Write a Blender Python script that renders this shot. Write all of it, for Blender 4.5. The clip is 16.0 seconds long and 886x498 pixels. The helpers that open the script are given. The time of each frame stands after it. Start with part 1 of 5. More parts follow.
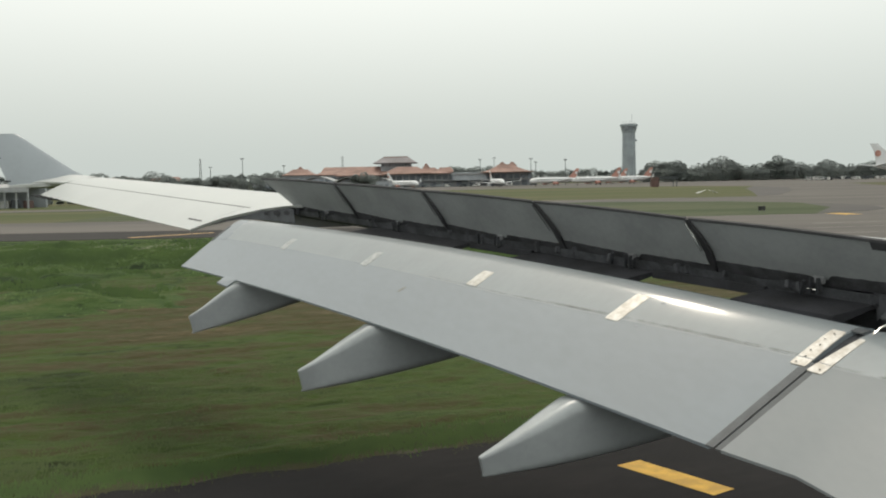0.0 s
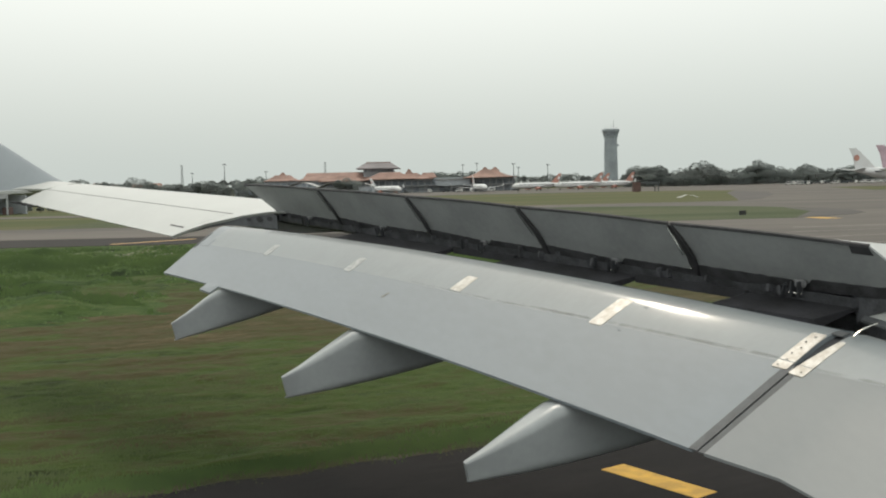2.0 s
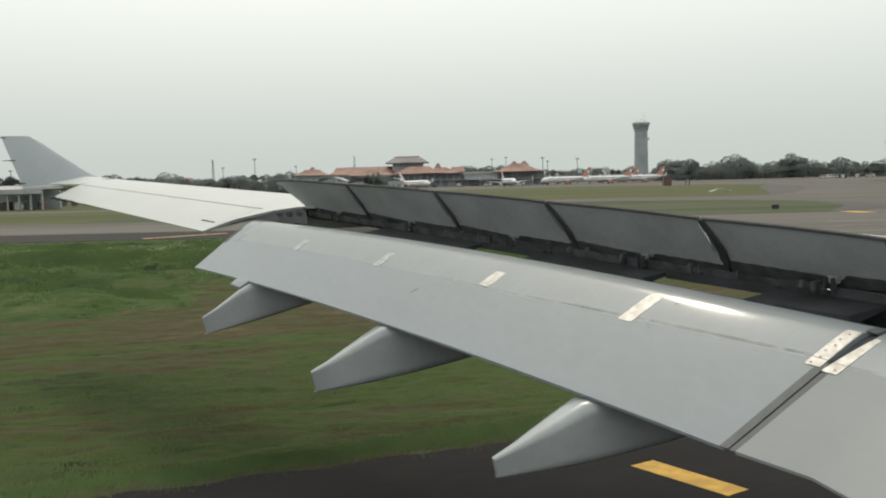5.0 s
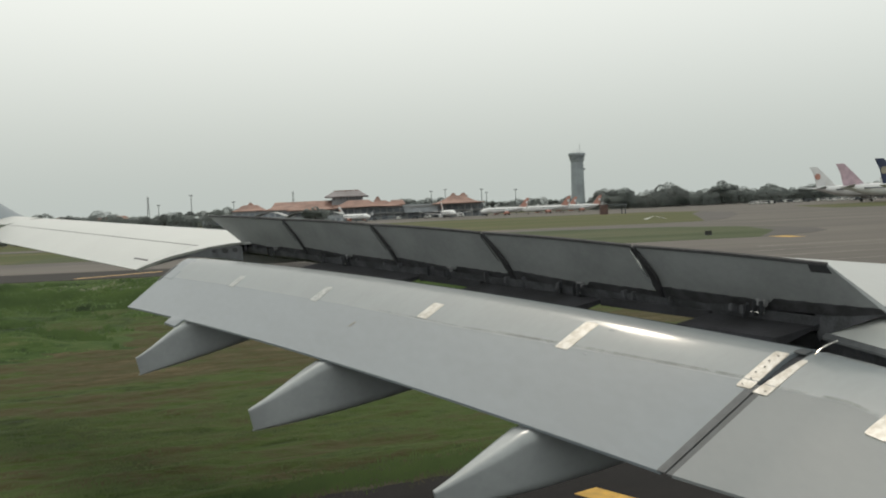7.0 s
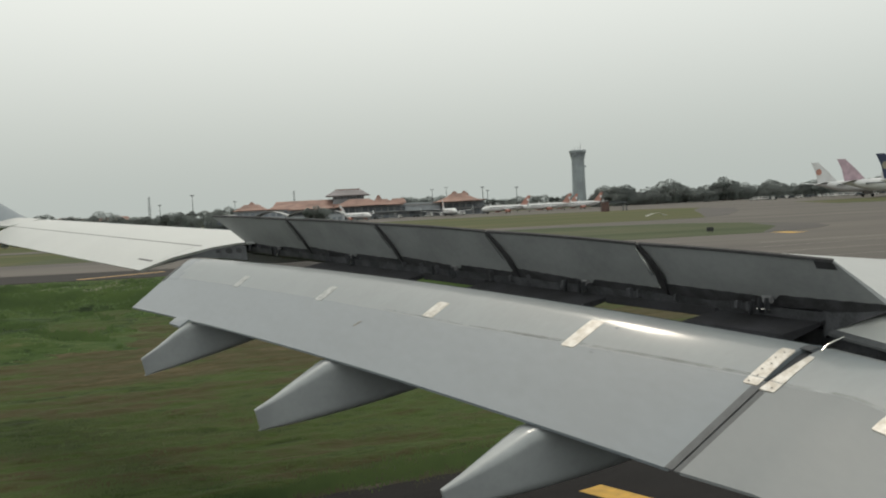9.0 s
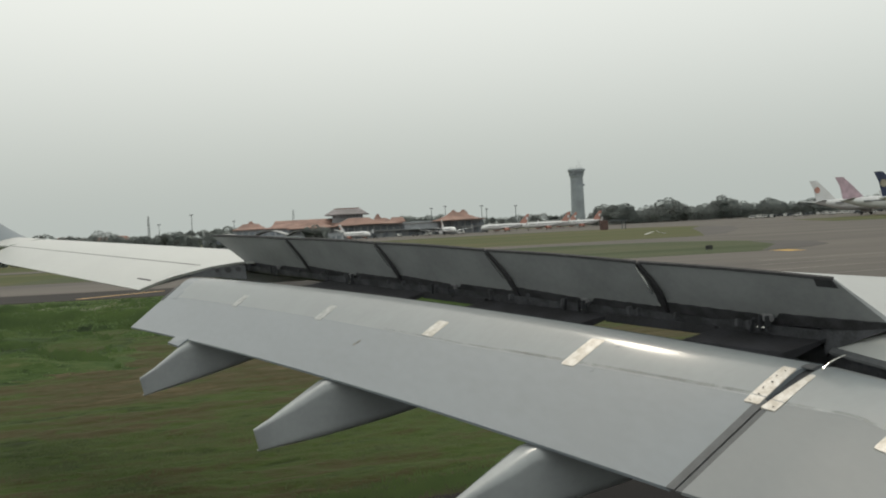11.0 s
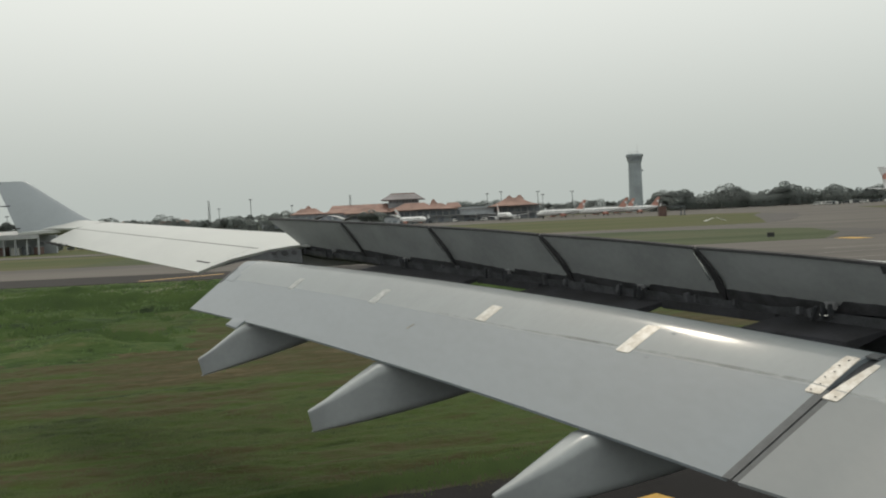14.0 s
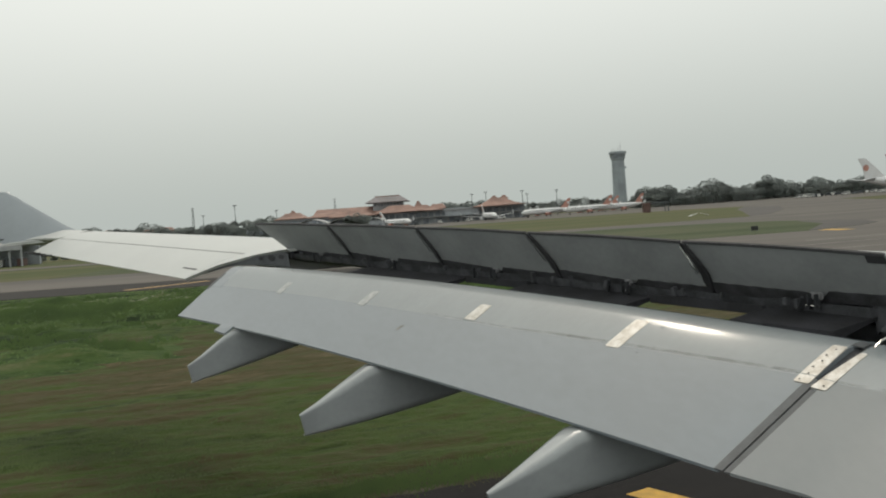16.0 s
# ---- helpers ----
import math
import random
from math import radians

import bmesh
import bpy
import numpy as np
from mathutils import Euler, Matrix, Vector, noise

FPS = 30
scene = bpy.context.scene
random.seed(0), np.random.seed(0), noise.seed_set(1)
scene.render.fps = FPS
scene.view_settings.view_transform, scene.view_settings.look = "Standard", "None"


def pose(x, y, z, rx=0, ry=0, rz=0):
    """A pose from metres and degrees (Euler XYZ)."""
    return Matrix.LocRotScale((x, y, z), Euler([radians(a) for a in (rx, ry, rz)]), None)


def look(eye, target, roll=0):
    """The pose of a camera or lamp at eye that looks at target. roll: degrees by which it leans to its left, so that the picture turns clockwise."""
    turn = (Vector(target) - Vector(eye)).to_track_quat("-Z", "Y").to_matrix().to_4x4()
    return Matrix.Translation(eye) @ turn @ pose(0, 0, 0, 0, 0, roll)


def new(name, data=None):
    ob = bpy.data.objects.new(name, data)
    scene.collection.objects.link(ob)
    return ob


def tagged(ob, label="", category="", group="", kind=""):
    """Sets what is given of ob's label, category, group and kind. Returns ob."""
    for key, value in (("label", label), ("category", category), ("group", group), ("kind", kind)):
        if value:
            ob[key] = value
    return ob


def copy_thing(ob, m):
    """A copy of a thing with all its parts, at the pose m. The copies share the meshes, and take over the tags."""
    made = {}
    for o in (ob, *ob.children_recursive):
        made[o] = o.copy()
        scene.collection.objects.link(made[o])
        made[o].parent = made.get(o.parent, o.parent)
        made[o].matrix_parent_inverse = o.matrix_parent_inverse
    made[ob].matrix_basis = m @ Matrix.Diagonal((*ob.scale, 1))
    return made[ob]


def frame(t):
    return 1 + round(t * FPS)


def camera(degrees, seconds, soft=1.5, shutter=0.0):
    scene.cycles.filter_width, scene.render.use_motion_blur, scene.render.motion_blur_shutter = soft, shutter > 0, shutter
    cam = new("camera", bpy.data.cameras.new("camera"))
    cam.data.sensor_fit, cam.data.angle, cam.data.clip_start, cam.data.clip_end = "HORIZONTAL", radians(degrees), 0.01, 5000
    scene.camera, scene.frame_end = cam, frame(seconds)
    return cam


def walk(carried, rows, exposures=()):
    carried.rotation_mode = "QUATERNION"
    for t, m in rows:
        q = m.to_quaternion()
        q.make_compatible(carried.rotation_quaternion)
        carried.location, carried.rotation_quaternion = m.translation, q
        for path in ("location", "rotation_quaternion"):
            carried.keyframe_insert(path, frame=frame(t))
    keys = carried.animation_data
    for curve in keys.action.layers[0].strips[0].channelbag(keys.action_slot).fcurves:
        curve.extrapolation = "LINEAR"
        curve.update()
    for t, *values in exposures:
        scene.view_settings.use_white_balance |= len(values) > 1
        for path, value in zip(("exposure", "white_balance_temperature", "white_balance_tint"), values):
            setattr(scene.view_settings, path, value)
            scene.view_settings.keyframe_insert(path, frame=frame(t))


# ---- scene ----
# Axes: x right, y ahead of the window seat, z up; ground at z = 0.
# t, x, y, z, pitch, roll, yaw
cam = camera(53.0, 16.0, soft=2.0)
PATH = [
    (0, 0.000, 0.000, 5.600, -4.500, 1.100, 0.000),
    (0.5, -0.021, -0.010, 5.608, -4.888, 1.379, -0.244),
    (1, 0.008, -0.004, 5.607, -5.120, 1.703, -0.142),
    (1.5, -0.000, -0.004, 5.594, -4.249, 1.694, -1.120),
    (2, -0.007, -0.013, 5.602, -4.178, 1.259, -1.103),
    (2.5, 0.002, -0.003, 5.609, -4.265, 1.532, -0.794),
    (3, -0.002, -0.006, 5.604, -4.386, 1.727, -0.233),
    (3.5, -0.004, -0.009, 5.614, -4.735, 1.847, 0.118),
    (6, -0.003, 0.002, 5.617, -3.706, 1.158, 0.995),
    (6.5, 0.011, -0.009, 5.629, -2.857, 1.135, -0.402),
    (7, 0.050, -0.006, 5.611, -2.549, 2.444, -3.113),
    (7.5, 0.022, -0.014, 5.631, -2.375, 2.680, -5.308),
    (8, 0.005, -0.021, 5.621, -2.340, 2.589, -3.872),
    (8.5, 0.014, -0.017, 5.627, -2.624, 2.889, -3.132),
    (9, 0.005, -0.019, 5.622, -2.662, 2.843, -3.044),
    (11.5, 0.000, -0.009, 5.623, -1.057, 3.061, -3.177),
    (12, -0.014, -0.009, 5.617, -0.838, 3.035, -3.719),
    (12.5, -0.017, -0.020, 5.607, -1.047, 3.057, -2.749),
    (13, -0.018, -0.002, 5.622, -1.618, 2.852, -1.694),
    (13.5, -0.026, -0.003, 5.606, -2.093, 2.593, -1.014),
    (14, 0.024, 0.031, 5.606, -2.222, 2.700, 0.493),
    (14.5, 0.002, 0.009, 5.599, -1.993, 2.810, 0.791),
    (15, -0.011, 0.014, 5.604, -2.070, 3.033, 0.366),
    (15.5, 0.010, 0.012, 5.589, -1.937, 3.808, 0.082),
    (16, -0.002, 0.007, 5.593, -2.189, 4.043, -0.474),
]
EXPOSURES = [(0.0, 0.08), (3.5, 0.08), (6.0, 0.06), (7.0, -0.12), (9.0, -0.20), (11.5, -0.24), (12.5, -0.26), (16.0, -0.22)]
walk(cam, [(t, pose(x, y, z, 90 + p, r, w)) for t, x, y, z, p, r, w in PATH], EXPOSURES)

# ---- light ----
SUN_AZ, SUN_EL = -13.0, 57.0           # degrees: to the right of ahead, above the horizon
world = bpy.data.worlds.new("hazy_sky")
scene.world = world
world.use_nodes = True
wt = world.node_tree
wt.nodes.clear()
w_out = wt.nodes.new("ShaderNodeOutputWorld")
w_bg = wt.nodes.new("ShaderNodeBackground")
w_sky = wt.nodes.new("ShaderNodeTexSky")
w_sky.sky_type = "NISHITA"
w_sky.sun_disc = False
w_sky.sun_elevation = radians(SUN_EL)
w_sky.sun_rotation = radians(SUN_AZ)
w_sky.air_density, w_sky.dust_density, w_sky.ozone_density = 1.0, 8.0, 1.0
w_scale = wt.nodes.new("ShaderNodeVectorMath")
w_scale.operation = "SCALE"
w_scale.inputs[3].default_value = 0.07
wt.links.new(w_sky.outputs[0], w_scale.inputs[0])
w_geo = wt.nodes.new("ShaderNodeTexCoord")
w_sep = wt.nodes.new("ShaderNodeSeparateXYZ")
wt.links.new(w_geo.outputs["Generated"], w_sep.inputs[0])
w_ramp = wt.nodes.new("ShaderNodeValToRGB")
w_ramp.color_ramp.interpolation = "EASE"
w_ramp.color_ramp.elements[0].position = 0.0
w_ramp.color_ramp.elements[0].color = (0.645, 0.70, 0.66, 1)
w_ramp.color_ramp.elements[1].position = 0.30
w_ramp.color_ramp.elements[1].color = (1.08, 1.115, 1.045, 1)
wt.links.new(w_sep.outputs[2], w_ramp.inputs[0])
w_mix = wt.nodes.new("ShaderNodeMix")
w_mix.data_type = "RGBA"
w_mix.inputs[0].default_value = 0.85   # thick haze over the clear sky
wt.links.new(w_scale.outputs[0], w_mix.inputs[6])
wt.links.new(w_ramp.outputs[0], w_mix.inputs[7])
# the haze glows round the hidden sun
w_dot = wt.nodes.new("ShaderNodeVectorMath")
w_dot.operation = "DOT_PRODUCT"
w_dot.inputs[1].default_value = (math.sin(radians(SUN_AZ)) * math.cos(radians(SUN_EL)), math.cos(radians(SUN_AZ)) * math.cos(radians(SUN_EL)), math.sin(radians(SUN_EL)))
wt.links.new(w_geo.outputs["Generated"], w_dot.inputs[0])
w_clip = wt.nodes.new("ShaderNodeMath")
w_clip.operation = "MAXIMUM"
w_clip.inputs[1].default_value = 0.0
wt.links.new(w_dot.outputs["Value"], w_clip.inputs[0])
w_pow = wt.nodes.new("ShaderNodeMath")
w_pow.operation = "POWER"
w_pow.inputs[1].default_value = 14.0
wt.links.new(w_clip.outputs[0], w_pow.inputs[0])
w_glow = wt.nodes.new("ShaderNodeVectorMath")
w_glow.operation = "SCALE"
w_glow.inputs[0].default_value = (1.25, 1.18, 1.02)
wt.links.new(w_pow.outputs[0], w_glow.inputs[3])
w_sum = wt.nodes.new("ShaderNodeVectorMath")
w_sum.operation = "ADD"
wt.links.new(w_mix.outputs[2], w_sum.inputs[0])
wt.links.new(w_glow.outputs[0], w_sum.inputs[1])
wt.links.new(w_sum.outputs[0], w_bg.inputs[0])
w_bg.inputs[1].default_value = 1.0
wt.links.new(w_bg.outputs[0], w_out.inputs[0])

sun_data = bpy.data.lights.new("sun", "SUN")
sun_data.energy, sun_data.angle, sun_data.color = 0.42, radians(4.5), (1.0, 0.89, 0.74)
sun = new("sun", sun_data)
sa, se = radians(SUN_AZ), radians(SUN_EL)
SUN_DIR = Vector((math.sin(sa) * math.cos(se), math.cos(sa) * math.cos(se), math.sin(se)))
sun.matrix_world = look(SUN_DIR * 200, (0, 0, 0))


# ---- materials ----
def material(name, colour, rough=0.6, metal=0.0, vary=0.15, scale=3.0, bump=0.0, bump_scale=40.0,
             colour2=None, stretch=(1, 1, 1), turn=0.0, coat=0.0, dirt=0.0):
    """A surface of two tones in broad patches and fine grain, with relief and streaky dirt."""
    m = bpy.data.materials.new(name)
    m.use_nodes = True
    nt = m.node_tree
    b = nt.nodes["Principled BSDF"]
    b.inputs["Roughness"].default_value = rough
    b.inputs["Metallic"].default_value = metal
    b.inputs["Coat Weight"].default_value = coat
    b.inputs["Coat Roughness"].default_value = 0.13
    tc = nt.nodes.new("ShaderNodeTexCoord")
    mp = nt.nodes.new("ShaderNodeMapping")
    mp.vector_type = "TEXTURE"
    mp.inputs["Rotation"].default_value = (0, 0, radians(-turn))
    mp.inputs["Scale"].default_value = [1 / k for k in stretch]
    nt.links.new(tc.outputs["Object"], mp.inputs[0])
    big = nt.nodes.new("ShaderNodeTexNoise")
    big.inputs["Scale"].default_value = scale
    big.inputs["Detail"].default_value = 6
    fine = nt.nodes.new("ShaderNodeTexNoise")
    fine.inputs["Scale"].default_value = scale * 9
    fine.inputs["Detail"].default_value = 4
    nt.links.new(mp.outputs[0], big.inputs[0])
    nt.links.new(mp.outputs[0], fine.inputs[0])
    mixn = nt.nodes.new("ShaderNodeMath")
    mixn.operation = "MULTIPLY_ADD"
    mixn.inputs[1].default_value = 0.35
    nt.links.new(fine.outputs[0], mixn.inputs[0])
    nt.links.new(big.outputs[0], mixn.inputs[2])
    ramp = nt.nodes.new("ShaderNodeValToRGB")
    c2 = colour2 or tuple(c * (1 - vary) for c in colour)
    c1 = colour if colour2 else tuple(min(1, c * (1 + vary * 0.5)) for c in colour)
    ramp.color_ramp.elements[0].position, ramp.color_ramp.elements[0].color = 0.52, (*c2, 1)
    ramp.color_ramp.elements[1].position, ramp.color_ramp.elements[1].color = 0.82, (*c1, 1)
    nt.links.new(mixn.outputs[0], ramp.inputs[0])
    nt.links.new(ramp.outputs[0], b.inputs["Base Color"])
    rr = nt.nodes.new("ShaderNodeMapRange")
    rr.inputs[3].default_value, rr.inputs[4].default_value = max(0.03, rough - 0.08), min(1, rough + 0.1)
    nt.links.new(big.outputs[0], rr.inputs[0])
    nt.links.new(rr.outputs[0], b.inputs["Roughness"])
    if bump:
        bn = nt.nodes.new("ShaderNodeTexNoise")
        bn.inputs["Scale"].default_value = bump_scale
        bn.inputs["Detail"].default_value = 5
        nt.links.new(tc.outputs["Object"], bn.inputs[0])
        bp = nt.nodes.new("ShaderNodeBump")
        bp.inputs["Strength"].default_value = bump
        bp.inputs["Distance"].default_value = 0.02
        nt.links.new(bn.outputs[0], bp.inputs["Height"])
        nt.links.new(bp.outputs[0], b.inputs["Normal"])
    return m


WING_GREY = material("wing_grey_paint", (0.187, 0.213, 0.235), 0.56, vary=0.075, scale=1.2, stretch=(1, 0.4, 1), turn=-18, coat=0.85, bump=0.04, bump_scale=2.2)
# Paler tone holds part of the sky's sheen on the flap crest
NOSE_GREY = material("flap_nose_sheen_paint", (0.254, 0.277, 0.287), 0.50, vary=0.07, scale=1.6, stretch=(0.5, 1, 1), turn=-18, coat=0.55, bump=0.04, bump_scale=2.2)
# Uncoated copy of the wing grey, lightened and warmed as painted sun sheen
MATT_GREY = material("matt_grey_sun_sheen", (0.232, 0.246, 0.252), 0.48, vary=0.05, scale=1.4, stretch=(1, 0.4, 1))
WING_WHITE = material("wing_pale_paint", (0.495, 0.505, 0.49), 0.38, vary=0.05, scale=0.9)
INNER_WHITE = material("inner_wing_pale_paint", (0.385, 0.395, 0.39), 0.42, vary=0.06, scale=0.9)
FAIRING = material("fairing_grey_paint", (0.325, 0.345, 0.352), 0.30, vary=0.10, scale=1.5, coat=0.6)
WINGLET = material("winglet_grey_paint", (0.335, 0.365, 0.39), 0.38, vary=0.06, scale=0.8)
SPOILER_UNDER = material("spoiler_primer_grey", (0.328, 0.341, 0.346), 0.62, vary=0.14, scale=1.6, bump=0.05)
SEAL = material("black_rubber_seal", (0.042, 0.042, 0.046), 0.6, vary=0.3, scale=8)
# Near-black holds the bay's shade, raised slightly for window glare
CAVITY = material("bay_shade_metal", (0.072, 0.074, 0.082), 0.75, vary=0.5, scale=4, bump=0.2)
# Copy of the seal rubber, lightened to offset the deep shade round it
PALER_SEAL = material("lifted_black_seal", (0.066, 0.066, 0.072), 0.8, vary=0.4, scale=5)
# Darker than the bay metal, to hold the spoilers' shade on the shrouds
SHADE_SHROUD = material("shaded_black_shroud", (0.027, 0.027, 0.032), 0.8, vary=0.5, scale=3, bump=0.2)
RIB = material("grey_primed_rib", (0.125, 0.13, 0.14), 0.6, vary=0.3, scale=5)
FITTING = material("grey_alloy_fitting", (0.30, 0.30, 0.31), 0.5, 0.3, vary=0.35, scale=14)
BRACKET = material("bracket_alloy", (0.055, 0.058, 0.065), 0.55, 0.3, vary=0.3, scale=9)
STEEL = material("bare_steel_plate", (0.63, 0.615, 0.585), 0.42, 0.40, scale=13, colour2=(0.43, 0.40, 0.355), bump=0.08, bump_scale=22)
WORN_PLATE = material("scuffed_plate_paint", (0.52, 0.525, 0.515), 0.45, 0.2, scale=15, colour2=(0.285, 0.295, 0.295), bump=0.08, bump_scale=22)
CHROME = material("polished_rod", (0.75, 0.74, 0.70), 0.15, 1.0, vary=0.1, scale=9)
STRIP = material("grey_gap_seal", (0.105, 0.11, 0.115), 0.55, vary=0.2, scale=6)
FAINT = material("painted_over_joint", (0.233, 0.254, 0.270), 0.6, vary=0.12, scale=3)
SCUFF = material("dark_scuff", (0.20, 0.19, 0.17), 0.7, vary=0.3, scale=20)


def let_light_through(m, colour):
    """Thin leaves and blades glow with the light from behind them."""
    nt = m.node_tree
    tr = nt.nodes.new("ShaderNodeBsdfTranslucent")
    tr.inputs[0].default_value = (*colour, 1)
    mx = nt.nodes.new("ShaderNodeAddShader")
    nt.links.new(nt.nodes["Principled BSDF"].outputs[0], mx.inputs[0])
    nt.links.new(tr.outputs[0], mx.inputs[1])
    nt.links.new(mx.outputs[0], nt.nodes["Material Output"].inputs[0])


def turf(name, stops, scale, stretch, turn, fine=1.0, strips=()):
    """Grass in long uneven bands of several tones, with fine blade grain. strips: (distance, dryness) across the mowing."""
    m = bpy.data.materials.new(name)
    m.use_nodes = True
    nt = m.node_tree
    bs = nt.nodes["Principled BSDF"]
    bs.inputs["Roughness"].default_value = 0.95
    bs.inputs["Specular IOR Level"].default_value = 0.15
    tc = nt.nodes.new("ShaderNodeTexCoord")
    mp = nt.nodes.new("ShaderNodeMapping")
    mp.vector_type = "TEXTURE"
    mp.inputs["Rotation"].default_value = (0, 0, radians(-turn))
    mp.inputs["Scale"].default_value = [1 / k for k in stretch]
    nt.links.new(tc.outputs["Object"], mp.inputs[0])
    total = None
    for k, (sc, wt_) in enumerate(((scale, 1.55), (scale * 4.2, 0.95), (scale * 15, 1.15 * fine), (scale * 70, 0.6 * fine))):
        n = nt.nodes.new("ShaderNodeTexNoise")
        n.inputs["Scale"].default_value = sc
        n.inputs["Detail"].default_value = 4
        n.inputs["Roughness"].default_value = 0.6
        n.inputs["Distortion"].default_value = 0.7
        nt.links.new(mp.outputs[0], n.inputs[0])
        ma = nt.nodes.new("ShaderNodeMath")
        ma.operation = "MULTIPLY_ADD"
        ma.inputs[1].default_value = wt_
        ma.inputs[2].default_value = -0.5 * wt_ + (0.5 if total is None else 0)
        nt.links.new(n.outputs[0], ma.inputs[0])
        if total is not None:
            nt.links.new(total.outputs[0], ma.inputs[2])
            sb = nt.nodes.new("ShaderNodeMath")
            sb.operation = "SUBTRACT"
            sb.inputs[1].default_value = 0.5 * wt_
            nt.links.new(ma.outputs[0], sb.inputs[0])
            ma = sb
        total = ma
    if strips:
        across = nt.nodes.new("ShaderNodeVectorMath")
        across.operation = "DOT_PRODUCT"
        across.inputs[1].default_value = (-0.22, 1.0, 0.0)
        nt.links.new(tc.outputs["Object"], across.inputs[0])
        waver = nt.nodes.new("ShaderNodeTexNoise")
        waver.inputs["Scale"].default_value = 0.11
        waver.inputs["Detail"].default_value = 5
        nt.links.new(mp.outputs[0], waver.inputs[0])
        shift = nt.nodes.new("ShaderNodeMath")
        shift.operation = "MULTIPLY_ADD"
        shift.inputs[1].default_value = 16.0
        nt.links.new(waver.outputs[0], shift.inputs[0])
        nt.links.new(across.outputs["Value"], shift.inputs[2])
        unit = nt.nodes.new("ShaderNodeMath")
        unit.operation = "MULTIPLY_ADD"
        unit.inputs[1].default_value, unit.inputs[2].default_value = 0.01, -0.08
        nt.links.new(shift.outputs[0], unit.inputs[0])
        dry = nt.nodes.new("ShaderNodeValToRGB")
        dry.color_ramp.interpolation = "EASE"
        dry.color_ramp.elements[0].position, dry.color_ramp.elements[0].color = strips[0][0] / 100, (strips[0][1],) * 3 + (1,)
        dry.color_ramp.elements[1].position, dry.color_ramp.elements[1].color = strips[-1][0] / 100, (strips[-1][1],) * 3 + (1,)
        for pos, c in strips[1:-1]:
            dry.color_ramp.elements.new(pos / 100).color = (c, c, c, 1)
        nt.links.new(unit.outputs[0], dry.inputs[0])
        half = nt.nodes.new("ShaderNodeMath")
        half.operation = "SUBTRACT"
        half.inputs[1].default_value = 0.5
        nt.links.new(dry.outputs[0], half.inputs[0])
        both = nt.nodes.new("ShaderNodeMath")
        both.operation = "ADD"
        nt.links.new(total.outputs[0], both.inputs[0])
        nt.links.new(half.outputs[0], both.inputs[1])
        total = both
    ramp = nt.nodes.new("ShaderNodeValToRGB")
    ramp.color_ramp.elements[0].position, ramp.color_ramp.elements[0].color = stops[0][0], (*stops[0][1], 1)
    ramp.color_ramp.elements[1].position, ramp.color_ramp.elements[1].color = stops[-1][0], (*stops[-1][1], 1)
    for pos, c in stops[1:-1]:
        ramp.color_ramp.elements.new(pos).color = (*c, 1)
    nt.links.new(total.outputs[0], ramp.inputs[0])
    nt.links.new(ramp.outputs[0], bs.inputs["Base Color"])
    bp = nt.nodes.new("ShaderNodeBump")
    bp.inputs["Strength"].default_value = 0.5
    bp.inputs["Distance"].default_value = 0.15
    nt.links.new(total.outputs[0], bp.inputs["Height"])
    nt.links.new(bp.outputs[0], bs.inputs["Normal"])
    return m


GRASS = turf("mown_grass", ((0.04, (0.020, 0.028, 0.011)), (0.22, (0.034, 0.050, 0.014)), (0.38, (0.050, 0.077, 0.018)), (0.49, (0.053, 0.066, 0.020)), (0.60, (0.055, 0.052, 0.021)), (0.78, (0.064, 0.054, 0.025)), (1.0, (0.105, 0.086, 0.047))), 0.075, (0.36, 1, 1), -16, 1.0,
             ((15, 0.40), (20, 0.41), (25, 0.40), (30, 0.46), (35, 0.64), (45, 0.66), (51, 0.48), (60, 0.40)))
LUSH = turf("tall_grass", ((0.18, (0.013, 0.024, 0.008)), (0.40, (0.027, 0.050, 0.012)), (0.58, (0.044, 0.077, 0.018)), (0.76, (0.060, 0.084, 0.025)), (0.95, (0.092, 0.098, 0.044))), 0.16, (0.45, 1, 1), -16, 0.8)
ISLE_GRASS = turf("island_grass", ((0.30, (0.050, 0.066, 0.031)), (0.5, (0.068, 0.083, 0.042)), (0.75, (0.098, 0.094, 0.056))), 0.03, (0.2, 1, 1), 0, 0.5)
FAR_GRASS = turf("far_grass", ((0.30, (0.060, 0.078, 0.028)), (0.5, (0.082, 0.088, 0.036)), (0.72, (0.108, 0.098, 0.05))), 0.012, (0.12, 1, 1), 0, 0.4)
BLADE = material("long_grass_blades", (0.066, 0.105, 0.026), 0.9, scale=0.25, colour2=(0.036, 0.066, 0.014))
TUFT = material("short_grass_tufts", (0.058, 0.088, 0.020), 0.95, scale=0.4, colour2=(0.046, 0.060, 0.018))
DRY_TUFT = material("dry_grass_tufts", (0.075, 0.070, 0.030), 0.95, scale=1.2, colour2=(0.042, 0.058, 0.018))
SEED = material("pale_seed_heads", (0.30, 0.29, 0.22), 0.9, scale=0.5, colour2=(0.16, 0.17, 0.10))
SOIL = material("dry_soil", (0.068, 0.050, 0.032), 0.95, scale=2.6, colour2=(0.050, 0.050, 0.022), bump=0.6, bump_scale=12)
ASPHALT = material("asphalt", (0.023, 0.021, 0.021), 0.9, vary=0.3, scale=0.5, bump=0.4, bump_scale=60, stretch=(0.3, 1, 1), turn=-20)
OLD_ASPHALT = material("worn_asphalt", (0.042, 0.038, 0.036), 0.9, vary=0.25, scale=0.15, stretch=(0.15, 1, 1))
SHOULDER = material("faded_asphalt_shoulder", (0.078, 0.069, 0.064), 0.9, vary=0.3, scale=0.12, stretch=(0.2, 1, 1))
